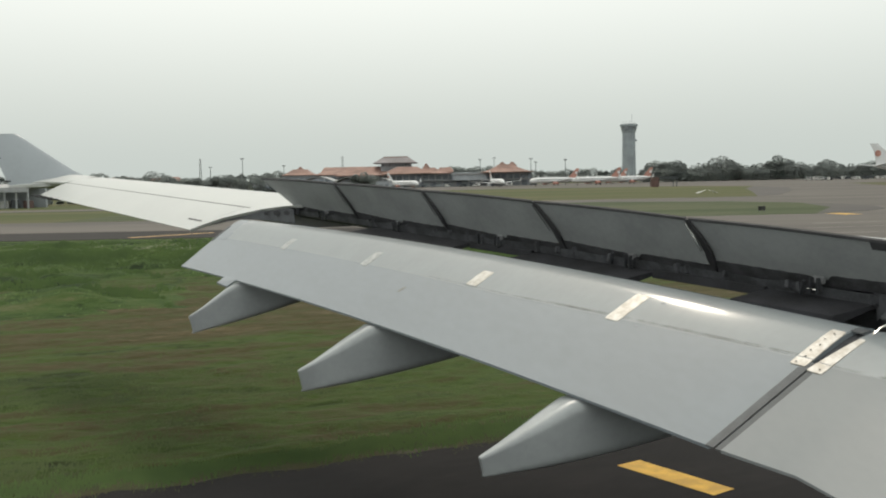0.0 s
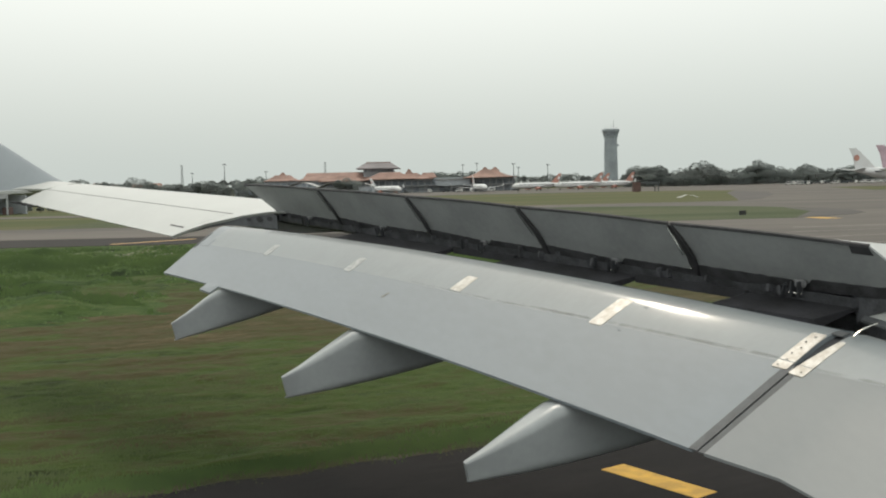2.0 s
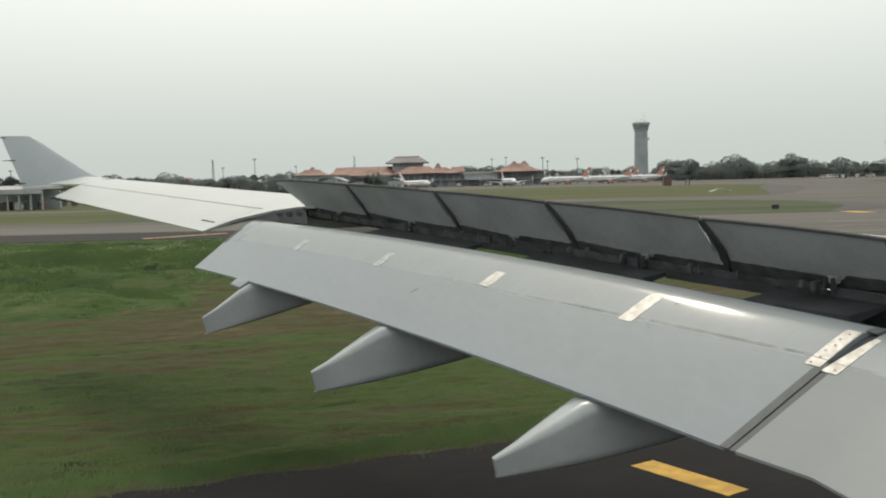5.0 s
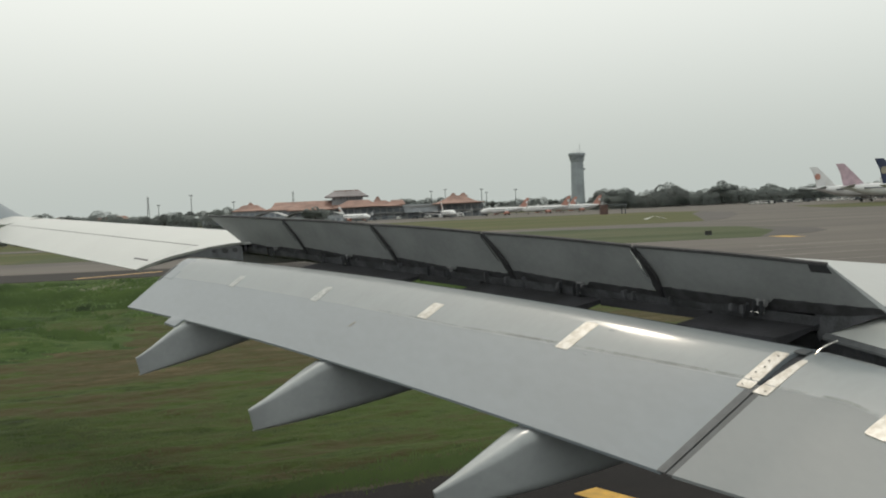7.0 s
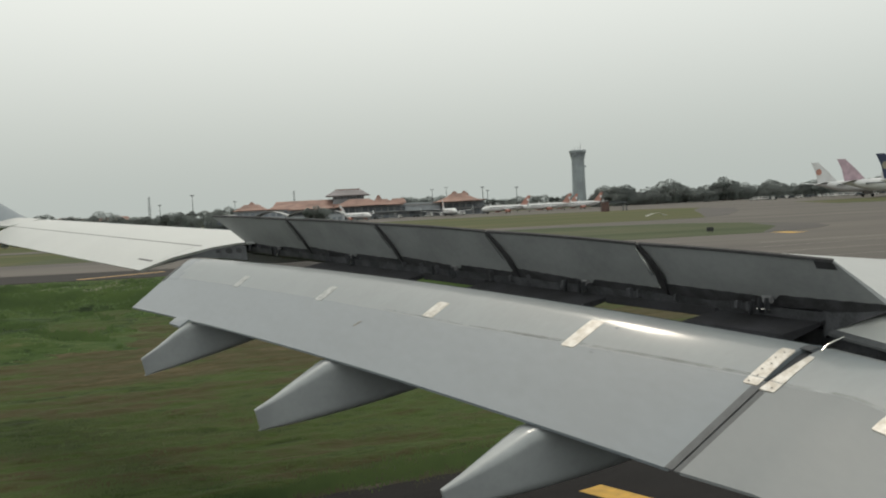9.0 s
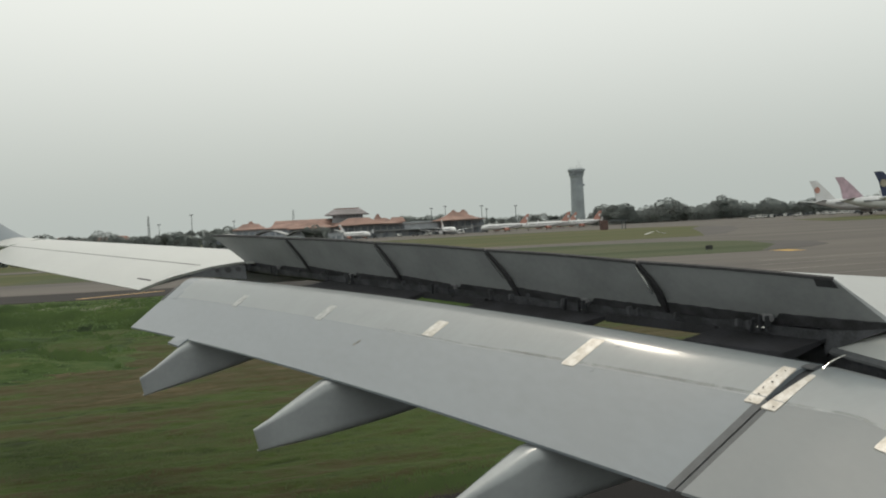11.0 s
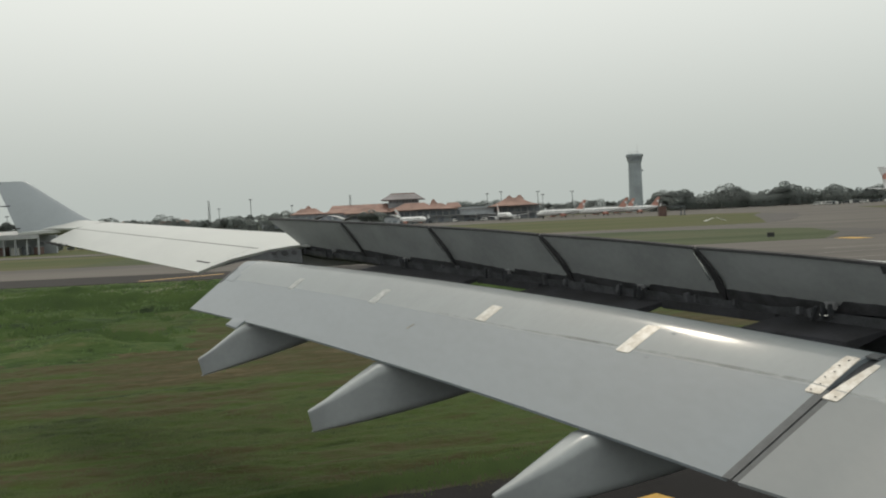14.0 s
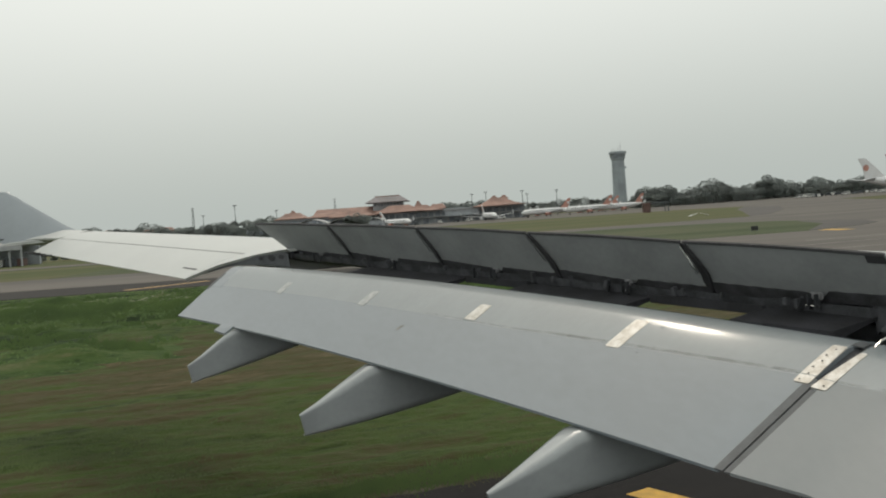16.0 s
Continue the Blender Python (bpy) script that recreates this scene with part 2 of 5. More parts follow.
CONCRETE = material("taxiway_concrete", (0.148, 0.134, 0.120), 0.85, scale=0.06, colour2=(0.098, 0.090, 0.082), stretch=(0.15, 1, 1))
for m_ in (ASPHALT, OLD_ASPHALT, CONCRETE):
    m_.node_tree.nodes["Principled BSDF"].inputs["Specular IOR Level"].default_value = 0.15
YELLOW = material("yellow_marking_paint", (0.62, 0.36, 0.05), 0.7, vary=0.25, scale=2.5)
ORANGE_LINE = material("worn_orange_marking", (0.55, 0.36, 0.16), 0.8, vary=0.25, scale=0.8)
PALE_LINE = material("pale_joint_line", (0.21, 0.195, 0.175), 0.85, vary=0.25, scale=0.3)
# Orange dulled and paled, with the haze mixed into the tile colour
ROOF_TILE = material("hazed_orange_tiles", (0.285, 0.178, 0.145), 0.8, vary=0.3, scale=0.12, bump=0.3, bump_scale=3)
# Wall greys and pale glass set close in tone to imitate distance haze
WALL_GREY = material("terminal_wall", (0.36, 0.385, 0.41), 0.8, vary=0.2, scale=0.08)
WALL_PALE = material("pale_concrete_wall", (0.35, 0.36, 0.37), 0.8, vary=0.2, scale=0.08)
HAZED_GLASS = material("hazed_terminal_glass", (0.24, 0.265, 0.295), 0.25, vary=0.25, scale=0.3)
DARK_GLASS = material("dark_window_glass", (0.035, 0.045, 0.055), 0.15, vary=0.2, scale=0.5)
HALL_ROOF = material("weathered_hall_roof", (0.235, 0.215, 0.22), 0.8, vary=0.2, scale=0.1)
METAL_ROOF = material("grey_sheet_roof", (0.33, 0.33, 0.325), 0.5, vary=0.2, scale=0.1)
# Blue cast of the far haze is put into the concrete's colour
TOWER_WALL = material("hazed_tower_concrete", (0.31, 0.345, 0.37), 0.85, vary=0.15, scale=0.12)
MAST = material("galvanised_mast", (0.15, 0.16, 0.165), 0.7, 0.1, vary=0.2, scale=1)
PLANE_WHITE = material("airliner_white_paint", (0.68, 0.68, 0.68), 0.3, vary=0.06, scale=0.2, coat=0.3)
# Red faded towards pink in place of the haze before it
PLANE_RED = material("hazed_airliner_red", (0.48, 0.24, 0.19), 0.35, vary=0.15, scale=0.4)
PLANE_GREY = material("airliner_grey_paint", (0.42, 0.43, 0.45), 0.4, vary=0.1, scale=0.3)
FIN_PINK = material("fin_pink_paint", (0.52, 0.38, 0.44), 0.4, vary=0.2, scale=0.3)
FIN_NAVY = material("fin_navy_paint", (0.025, 0.035, 0.085), 0.35, vary=0.2, scale=0.3)
GOLD = material("fin_gold_paint", (0.34, 0.31, 0.24), 0.4, vary=0.2, scale=0.4)
RED_BOX = material("red_painted_steel", (0.115, 0.066, 0.058), 0.6, vary=0.25, scale=0.8)
TYRE = material("tyre_rubber", (0.02, 0.02, 0.02), 0.8, vary=0.3, scale=3)
BARK = material("bark", (0.09, 0.07, 0.05), 0.9, vary=0.4, scale=2)
# Leaf colour greyed and paled so that it carries the distance haze
HAZED_LEAF = material("hazed_foliage", (0.118, 0.130, 0.122), 0.9, scale=0.35, colour2=(0.092, 0.106, 0.102))

# Translucency set high to lift the far crowns towards the haze
let_light_through(HAZED_LEAF, (0.20, 0.22, 0.215))
let_light_through(BLADE, (0.035, 0.058, 0.014))
SIGN_BLACK = material("sign_black", (0.03, 0.03, 0.03), 0.5, vary=0.2, scale=2)
CANVAS = material("white_canvas", (0.5, 0.51, 0.5), 0.7, vary=0.1, scale=1)
CAR_PAINT = material("vehicle_white_paint", (0.6, 0.6, 0.58), 0.35, vary=0.1, scale=0.6)
CAR_DARK = material("vehicle_dark_paint", (0.08, 0.09, 0.10), 0.35, vary=0.2, scale=0.6)


# ---- mesh helpers ----
def part(name, bm, mat, parent=None, label="", smooth=35.0, bevel=0.0):
    """Links a bmesh as one mesh object, under a thing or a part."""
    if bevel:
        bmesh.ops.bevel(bm, geom=bm.edges[:], offset=bevel, segments=2, affect="EDGES", clamp_overlap=True)
    bmesh.ops.recalc_face_normals(bm, faces=bm.faces[:])
    lim = radians(smooth)
    for f in bm.faces:
        f.smooth = True
    for e in bm.edges:
        e.smooth = len(e.link_faces) == 2 and e.calc_face_angle(3.0) < lim
    me = bpy.data.meshes.new(name)
    bm.to_mesh(me)
    bm.free()
    me.materials.append(mat)
    ob = new(name, me)
    if parent is not None:
        ob.parent = parent
    if label:
        ob["label"] = label
    return ob


def thing(name, label, category, group="", kind=""):
    return tagged(new(name), label, category, group, kind)


def add_box(bm, lo, hi, m=None):
    m = m or Matrix.Identity(4)
    c = [(x, y, z) for z in (lo[2], hi[2]) for y in (lo[1], hi[1]) for x in (lo[0], hi[0])]
    v = [bm.verts.new(m @ Vector(p)) for p in c]
    for q in ((0, 2, 3, 1), (4, 5, 7, 6), (0, 1, 5, 4), (2, 6, 7, 3), (0, 4, 6, 2), (1, 3, 7, 5)):
        bm.faces.new([v[i] for i in q])
    return v


def loft(bm, rings, closed=True, caps=True):
    """Skins rings of equally many points."""
    vs = [[bm.verts.new(p) for p in r] for r in rings]
    n = len(vs[0])
    for a, b in zip(vs, vs[1:]):
        for i in range(n if closed else n - 1):
            j = (i + 1) % n
            bm.faces.new((a[i], a[j], b[j], b[i]))
    if caps and closed:
        bm.faces.new(vs[0][::-1])
        bm.faces.new(vs[-1])
    return vs


def tube(bm, p, q, r0, r1=None, n=8):
    p, q = Vector(p), Vector(q)
    r1 = r0 if r1 is None else r1
    d = (q - p).normalized()
    a = d.orthogonal().normalized()
    b = d.cross(a)
    loft(bm, [[c + (a * math.cos(k * math.tau / n) + b * math.sin(k * math.tau / n)) * r for k in range(n)] for c, r in ((p, r0), (q, r1))])


def prism(bm, outline, top_shift):
    """A slab: an outline of points and the shift to its other face."""
    t = Vector(top_shift)
    loft(bm, [[Vector(p) for p in outline], [Vector(p) + t for p in outline]])


# ---- the wing: f forward, s outboard, z up ----
HEADING = radians(72)
HX, HY = math.sin(HEADING), math.cos(HEADING)


def W(f, s, z):
    return Vector((f * HX - s * HY, f * HY + s * HX, z))


def lerp(a, b, k):
    return a + (b - a) * k


def te_f(s):
    return 6.725 - 0.3559 * s if s > 5.65 else 4.714


def te_z(s):
    k = (s - 6.42) / 11.24
    return 3.27 + 0.77 * k + (0.115 * 4 * k * (1 - k) if k > 0 else 0.0)


def hinge_f(s):
    return 8.975 - 0.3759 * s


def hinge_z(s):
    return 4.47 + 0.062 * (s - 6.05)


wing = thing("aircraft_wing", "airliner wing with lowered flaps and raised spoilers, grey and white paint", "aircraft wing")

FLAP_PROFILE = ((0, 0), (0.15, 0.162), (0.3, 0.326), (0.45, 0.488), (0.6, 0.65), (0.74, 0.792), (0.85, 0.898), (0.92, 0.957), (0.98, 0.988), (1.03, 1.0),
                (1.10, 0.985), (1.16, 0.93), (1.18, 0.84), (1.14, 0.74), (1.0, 0.65), (0.75, 0.46), (0.5, 0.27), (0.25, 0.10), (0.0, -0.03))


def flap_size(s):
    k = (s - 6.42) / 11.24
    return (lerp(1.58, 1.15, k), lerp(0.91, 0.85, k)) if k > 0 else (1.58, 0.91 - 0.10 * (6.42 - s))


def flap_bulge(s, p):
    """The inboard flap's upper side is fuller than the outboard one's."""
    k = min(1.0, max(0.0, (6.3 - s) / 0.7))
    return 0.06 * k * k * (3 - 2 * k) * math.sin(math.pi * min(1.0, p))


def flap_ring(s):
    kf, kz = flap_size(s)
    return [W(te_f(s) + p * kf, s, te_z(s) + (q + (flap_bulge(s, p) if i < 10 else 0.0)) * kz) for i, (p, q) in enumerate(FLAP_PROFILE)]


def flap_point(s, p, lift=0.004):
    """A point on the flap's upper side, p of the way from its trailing edge to its crest."""
    kf, kz = flap_size(s)
    for (p0, q0), (p1, q1) in zip(FLAP_PROFILE[:10], FLAP_PROFILE[1:11]):
        if p <= p1:
            q = lerp(q0, q1, (p - p0) / (p1 - p0)) + flap_bulge(s, p)
            return W(te_f(s) + p * kf - lift * 0.5, s, te_z(s) + q * kz + lift)
    return W(te_f(s) + p * kf, s, te_z(s) + kz + lift)


bm = bmesh.new()
loft(bm, [flap_ring(6.42 + (17.66 - 6.42) * i / 24) for i in range(25)])
outboard_flap = part("outboard_flap", bm, WING_GREY, wing, "grey painted outboard flap, fully lowered", 40)


def flap_skin(s0, s1, p_low, parent, n=24):
    """The nose skin that laps over the flap's upper side, paler partly for painted sky sheen."""
    bm = bmesh.new()
    rings = []
    for k in range(n + 1):
        s = lerp(s0, s1, k / n)
        ps = [lerp(p_low(s), 1.028, i / 10) for i in range(11)]
        rings.append([flap_point(s, q, 0.0004 + 0.003 * min(1.0, i / 3)) for i, q in enumerate(ps)] + [flap_point(s, q, -0.006) for q in ps[::-1]])
    loft(bm, rings)
    return part("nose_skin", bm, NOSE_GREY, parent, "paler grey nose skin of the flap, partly painted sky sheen", 40)


bm = bmesh.new()
loft(bm, [flap_ring(s) for s in (2.2, 3.0, 4.0, 4.6, 5.0, 5.3, 5.5, 5.65, 5.8, 5.95, 6.1, 6.2, 6.305)])
inboard_flap = part("inboard_flap", bm, MATT_GREY, wing, "grey painted inboard flap, fully lowered", 40)
flap_skin(6.44, 17.3, lambda s: 0.66 - 0.026 * (min(s, 10.0) - 6.8), outboard_flap)
flap_skin(2.4, 6.29, lambda s: 0.66, inboard_flap)


def flap_plate(name, s0, s1, p0, p1, mat, parent, label, skew=0.0, lift=0.0085, steps=8, taper=0.0, corner=0.0):
    bm = bmesh.new()
    rings = []
    for i, inset in [(0, corner)] + ([(0.07, corner * 0.45), (0.2, corner * 0.1)] if corner else []) + [(k, 0.0) for k in range(1, steps)] + ([(steps - 0.2, corner * 0.1), (steps - 0.07, corner * 0.45)] if corner else []) + [(steps, corner)]:
        p = lerp(p0, p1, i / steps)
        d = skew * i / steps
        a, b = flap_point(s0 + d + inset, p, lift), flap_point(s1 + d - taper * i / steps - inset, p, lift)
        lo = Vector((0, 0, -0.012))
        rings.append([a, b, b + lo, a + lo])
    loft(bm, rings)
    return part(name, bm, mat, parent, label)


for s0, w_, p0, p1 in ((15.075, 0.155, 0.56, 0.735), (12.755, 0.165, 0.56, 0.755), (10.525, 0.185, 0.60, 0.78), (8.362, 0.17, 0.595, 0.865)):
    worn = s0 > 12
    flap_plate("wear_plate", s0, s0 + w_, p0, p1, WORN_PLATE if worn else STEEL, outboard_flap, "scuffed wear plate, paint worn through" if worn else "bare metal wear plate with dull sheen", lift=0.0055, corner=0.022)
flap_plate("wear_plate", 5.075, 5.28, 0.54, 0.745, STEEL, inboard_flap, "bare metal wear plate with dull sheen", corner=0.022)
edge_plate = flap_plate("edge_plate", 6.404, 6.545, 0.618, 0.925, STEEL, outboard_flap, "riveted bare metal edge plate", skew=0.022, taper=0.015, corner=0.016)
edge_plate_in = flap_plate("edge_plate", 6.235, 6.372, 0.60, 0.905, STEEL, inboard_flap, "riveted bare metal edge plate", taper=0.082, corner=0.014)
flap_plate("lap_joint", 6.408, 6.545, 0.674, 0.678, FAINT, edge_plate, "dark lap joint across the plate", lift=0.0096, steps=1)
flap_plate("lap_joint", 6.237, 6.350, 0.668, 0.672, FAINT, edge_plate_in, "dark lap joint across the plate", lift=0.0096, steps=1)
for i in range(6):
    bm = bmesh.new()
    c = flap_point(6.485 if i % 2 else 6.505, 0.635 + 0.05 * i, 0.010)
    tube(bm, c, c + Vector((0, 0, 0.005)), 0.010, 0.008, 8)
    part("rivet", bm, CAVITY, edge_plate)
bm = bmesh.new()
c = flap_point(6.28, 0.625, 0.010)
tube(bm, c, c + Vector((0, 0, 0.005)), 0.010, 0.008, 8)
part("rivet", bm, CAVITY, edge_plate_in)
flap_plate("gap_seal", 6.305, 6.362, 0.0, 0.66, STRIP, wing, "dark grey rubber gap seal between the flaps", lift=-0.003, steps=14)
flap_plate("gap_seal", 6.374, 6.452, 0.0, 0.66, STRIP, wing, "dark grey rubber gap seal between the flaps", lift=0.003, steps=14)
# Near-black sheet set into the open gap to give its shadow
flap_plate("gap_dark_fill", 6.306, 6.419, 0.64, 0.985, CAVITY, wing, "near-black fill for the dark open gap between the flaps", lift=-0.035, steps=14)
flap_plate("top_seal", 6.335, 6.432, 0.955, 1.02, STRIP, wing, "dark grey seal lapping over the flap nose", lift=0.008, steps=5)
# panel joint and scuffs along the flap


def joint_p(s):
    return 0.66 - 0.026 * (min(s, 10.0) - 6.8)


def streak_paint(name, colour):
    """Thin greasy film, broken up by streaks along the span."""
    m = material(name, colour, 0.7, scale=2.0)
    nt = m.node_tree
    tc = nt.nodes.new("ShaderNodeTexCoord")
    mp = nt.nodes.new("ShaderNodeMapping")
    mp.vector_type = "TEXTURE"
    mp.inputs["Rotation"].default_value = (0, 0, radians(18))
    mp.inputs["Scale"].default_value = (2.5, 0.25, 1.0)
    nz = nt.nodes.new("ShaderNodeTexNoise")
    nz.inputs["Scale"].default_value, nz.inputs["Detail"].default_value = 1.6, 6
    rng = nt.nodes.new("ShaderNodeMapRange")
    rng.inputs[1].default_value, rng.inputs[2].default_value, rng.inputs[4].default_value = 0.36, 0.80, 0.18
    nt.links.new(tc.outputs["Object"], mp.inputs[0])
    nt.links.new(mp.outputs[0], nz.inputs[0])
    nt.links.new(nz.outputs[0], rng.inputs[0])
    nt.links.new(rng.outputs[0], nt.nodes["Principled BSDF"].inputs["Alpha"])
    return m


STREAK = streak_paint("grease_streaks", (0.13, 0.115, 0.095))


def joint_streak(s0, s1, low, high, parent):
    """Grease along the lap of the nose skin, following its edge."""
    bm = bmesh.new()
    rings = []
    for k in range(25):
        q = lerp(s0, s1, k / 24)
        p = joint_p(q) if q > 6.4 else 0.66
        a, b = flap_point(q, p + low, 0.0045), flap_point(q, p + high, 0.0058)
        rings.append([a, b, b + Vector((0, 0, -0.004)), a + Vector((0, 0, -0.004))])
    loft(bm, rings)
    return part("grease_streak", bm, STREAK, parent, "thin brown grease streak along the joint")


joint_streak(6.56, 11.5, 0.010, 0.022, outboard_flap)
joint_streak(6.56, 9.4, 0.024, 0.030, outboard_flap)
joint_streak(4.2, 6.23, 0.006, 0.022, inboard_flap)
flap_plate("smudge", 8.14, 8.18, 0.825, 0.838, FAINT, outboard_flap, "faint grease smudge", lift=0.006, steps=1)
for s0, wd, dp in ((8.12, 0.04, -0.03), (8.80, 0.05, 0.012), (8.98, 0.04, 0.016)):
    flap_plate("smudge", s0, s0 + wd, joint_p(s0) + dp, joint_p(s0) + dp + 0.008, FAINT, outboard_flap, "faint grease smudge", lift=0.0025, steps=1)
for s0, p in ((11.59, 0.365), (13.4, 0.82)):
    flap_plate("scuff_mark", s0, s0 + 0.035, p, p + 0.06, SCUFF, outboard_flap, "small dark scuff mark", skew=-0.03, lift=0.002, steps=1)
# overlapping end plate at the outer tip
# Dark strip laid on top in place of the flap end's visible thickness
flap_plate("tip_edge_strip", 17.60, 17.655, 0.50, 0.80, STRIP, outboard_flap, "dark strip standing in for the flap's end thickness", lift=0.009)
flap_plate("tip_plate", 17.2, 17.64, 0.55, 0.98, WING_GREY, outboard_flap, "overlapping grey tip plate", lift=0.003)
bm = bmesh.new()
prism(bm, [W(te_f(15.80) + 0.02, 15.80, te_z(15.80) + 0.02), W(te_f(15.36) + 0.02, 15.36, te_z(15.36) + 0.02),
           W(te_f(15.36) - 0.15, 15.41, te_z(15.36) - 0.10), W(te_f(15.80) - 0.13, 15.77, te_z(15.80) - 0.085)], (0, 0, -0.03))
part("trailing_tab", bm, WING_GREY, outboard_flap, "small grey tab at the trailing edge")


def rounded_box(hw, hh, rad):
    """Points of a box section with rounded corners and flat sides."""
    pts = []
    for cx, cz, a0 in ((1, 1, 0), (-1, 1, 90), (-1, -1, 180), (1, -1, 270)):
        for k in range(5):
            a = radians(a0 + 22.5 * k)
            pts.append((cx * (hw - rad) + rad * math.cos(a), cz * (hh - rad) + rad * math.sin(a)))
        e = pts[-1]
        if a0 in (0, 180):
            pts += [(e[0] * 0.8, e[1]), (-e[0] * 0.8, e[1])]
        else:
            pts += [(e[0], e[1] * 0.8), (e[0], -e[1] * 0.8)]
    return pts


def fairing(s, tip_f, tip_top, tip_low, slope_low, width):
    """A canoe under the flap: thin blunt tail, flat top, full middle, pointed nose under the wing."""
    f_te, z_te = te_f(s), te_z(s)
    top_slope = (z_te - 0.05 - tip_top) / (f_te - tip_f)
    rings = []
    for f, wk in ((0.0, 0.16), (0.02, 0.22), (0.2, 0.40), (0.4, 0.60), (0.6, 0.80), (0.75, 0.92), (0.9, 0.98), (1.1, 1.0), (1.4, 1.0), (1.8, 1.0), (2.4, 0.9), (3.0, 0.65), (3.6, 0.3)):
        low = tip_low + slope_low * f + 0.02 * f * f
        up = min(tip_top + top_slope * f, z_te - 0.06 + 0.20 * max(0.0, tip_f + f - f_te))
        up = max(up, low + 0.06)
        mid, hh, ww = (up + low) / 2, (up - low) / 2, width * wk / 2
        rad = min(ww, hh) * 0.55
        rings.append([W(tip_f + f - 0.22 * z, s + x, mid + z) if f < 0.03 else W(tip_f + f, s + x, mid + z) for x, z in rounded_box(ww, hh, rad)])
    bm = bmesh.new()
    loft(bm, rings)
    body = part("flap_track_fairing", bm, FAIRING, wing, "grey canoe-shaped flap track fairing", 45)
    band = []
    for u in (0.15, 0.22):
        ring = [a.lerp(b, u) for a, b in zip(rings[3], rings[4])]
        mid = sum(ring, Vector()) / len(ring)
        band.append([mid + (q - mid) * 1.004 for q in ring])
    bm = bmesh.new()
    loft(bm, band)
    part("tail_joint", bm, FAIRING, body, "fine joint round the fairing's tail", 45)
    bm = bmesh.new()
    tube(bm, W(tip_f + 0.05, s, tip_low + 0.012), W(tip_f + 0.005, s, tip_low + 0.012), 0.012, 0.010, 8)
    part("drain_nub", bm, FAIRING, body)
    return body


fairing(15.42, 0.50, 3.38, 3.09, 0.20, 0.30)
fairing(11.5, 1.72, 3.14, 2.86, 0.10, 0.40)
fairing(8.0, 2.94, 2.88, 2.68, 0.06, 0.40)

# spoilers: hinged at the front, standing open
SP_TOP = (17.61, 15.10, 12.77, 10.56, 8.34, 6.29)
SP_LOW = (17.11, 15.14, 12.79, 10.52, 8.38, 6.05)


def sp_top(s):
    return Vector((hinge_f(s) - 0.35, s, hinge_z(s) + lerp(0.465, 0.485, (s - 6.3) / 11.3) + 0.065 * math.sin(math.pi * min(1.0, max(0.0, (s - 6.3) / 11.3)))))


def sp_low(s):
    return Vector((hinge_f(s) + 0.10, s, hinge_z(s) - 0.10))


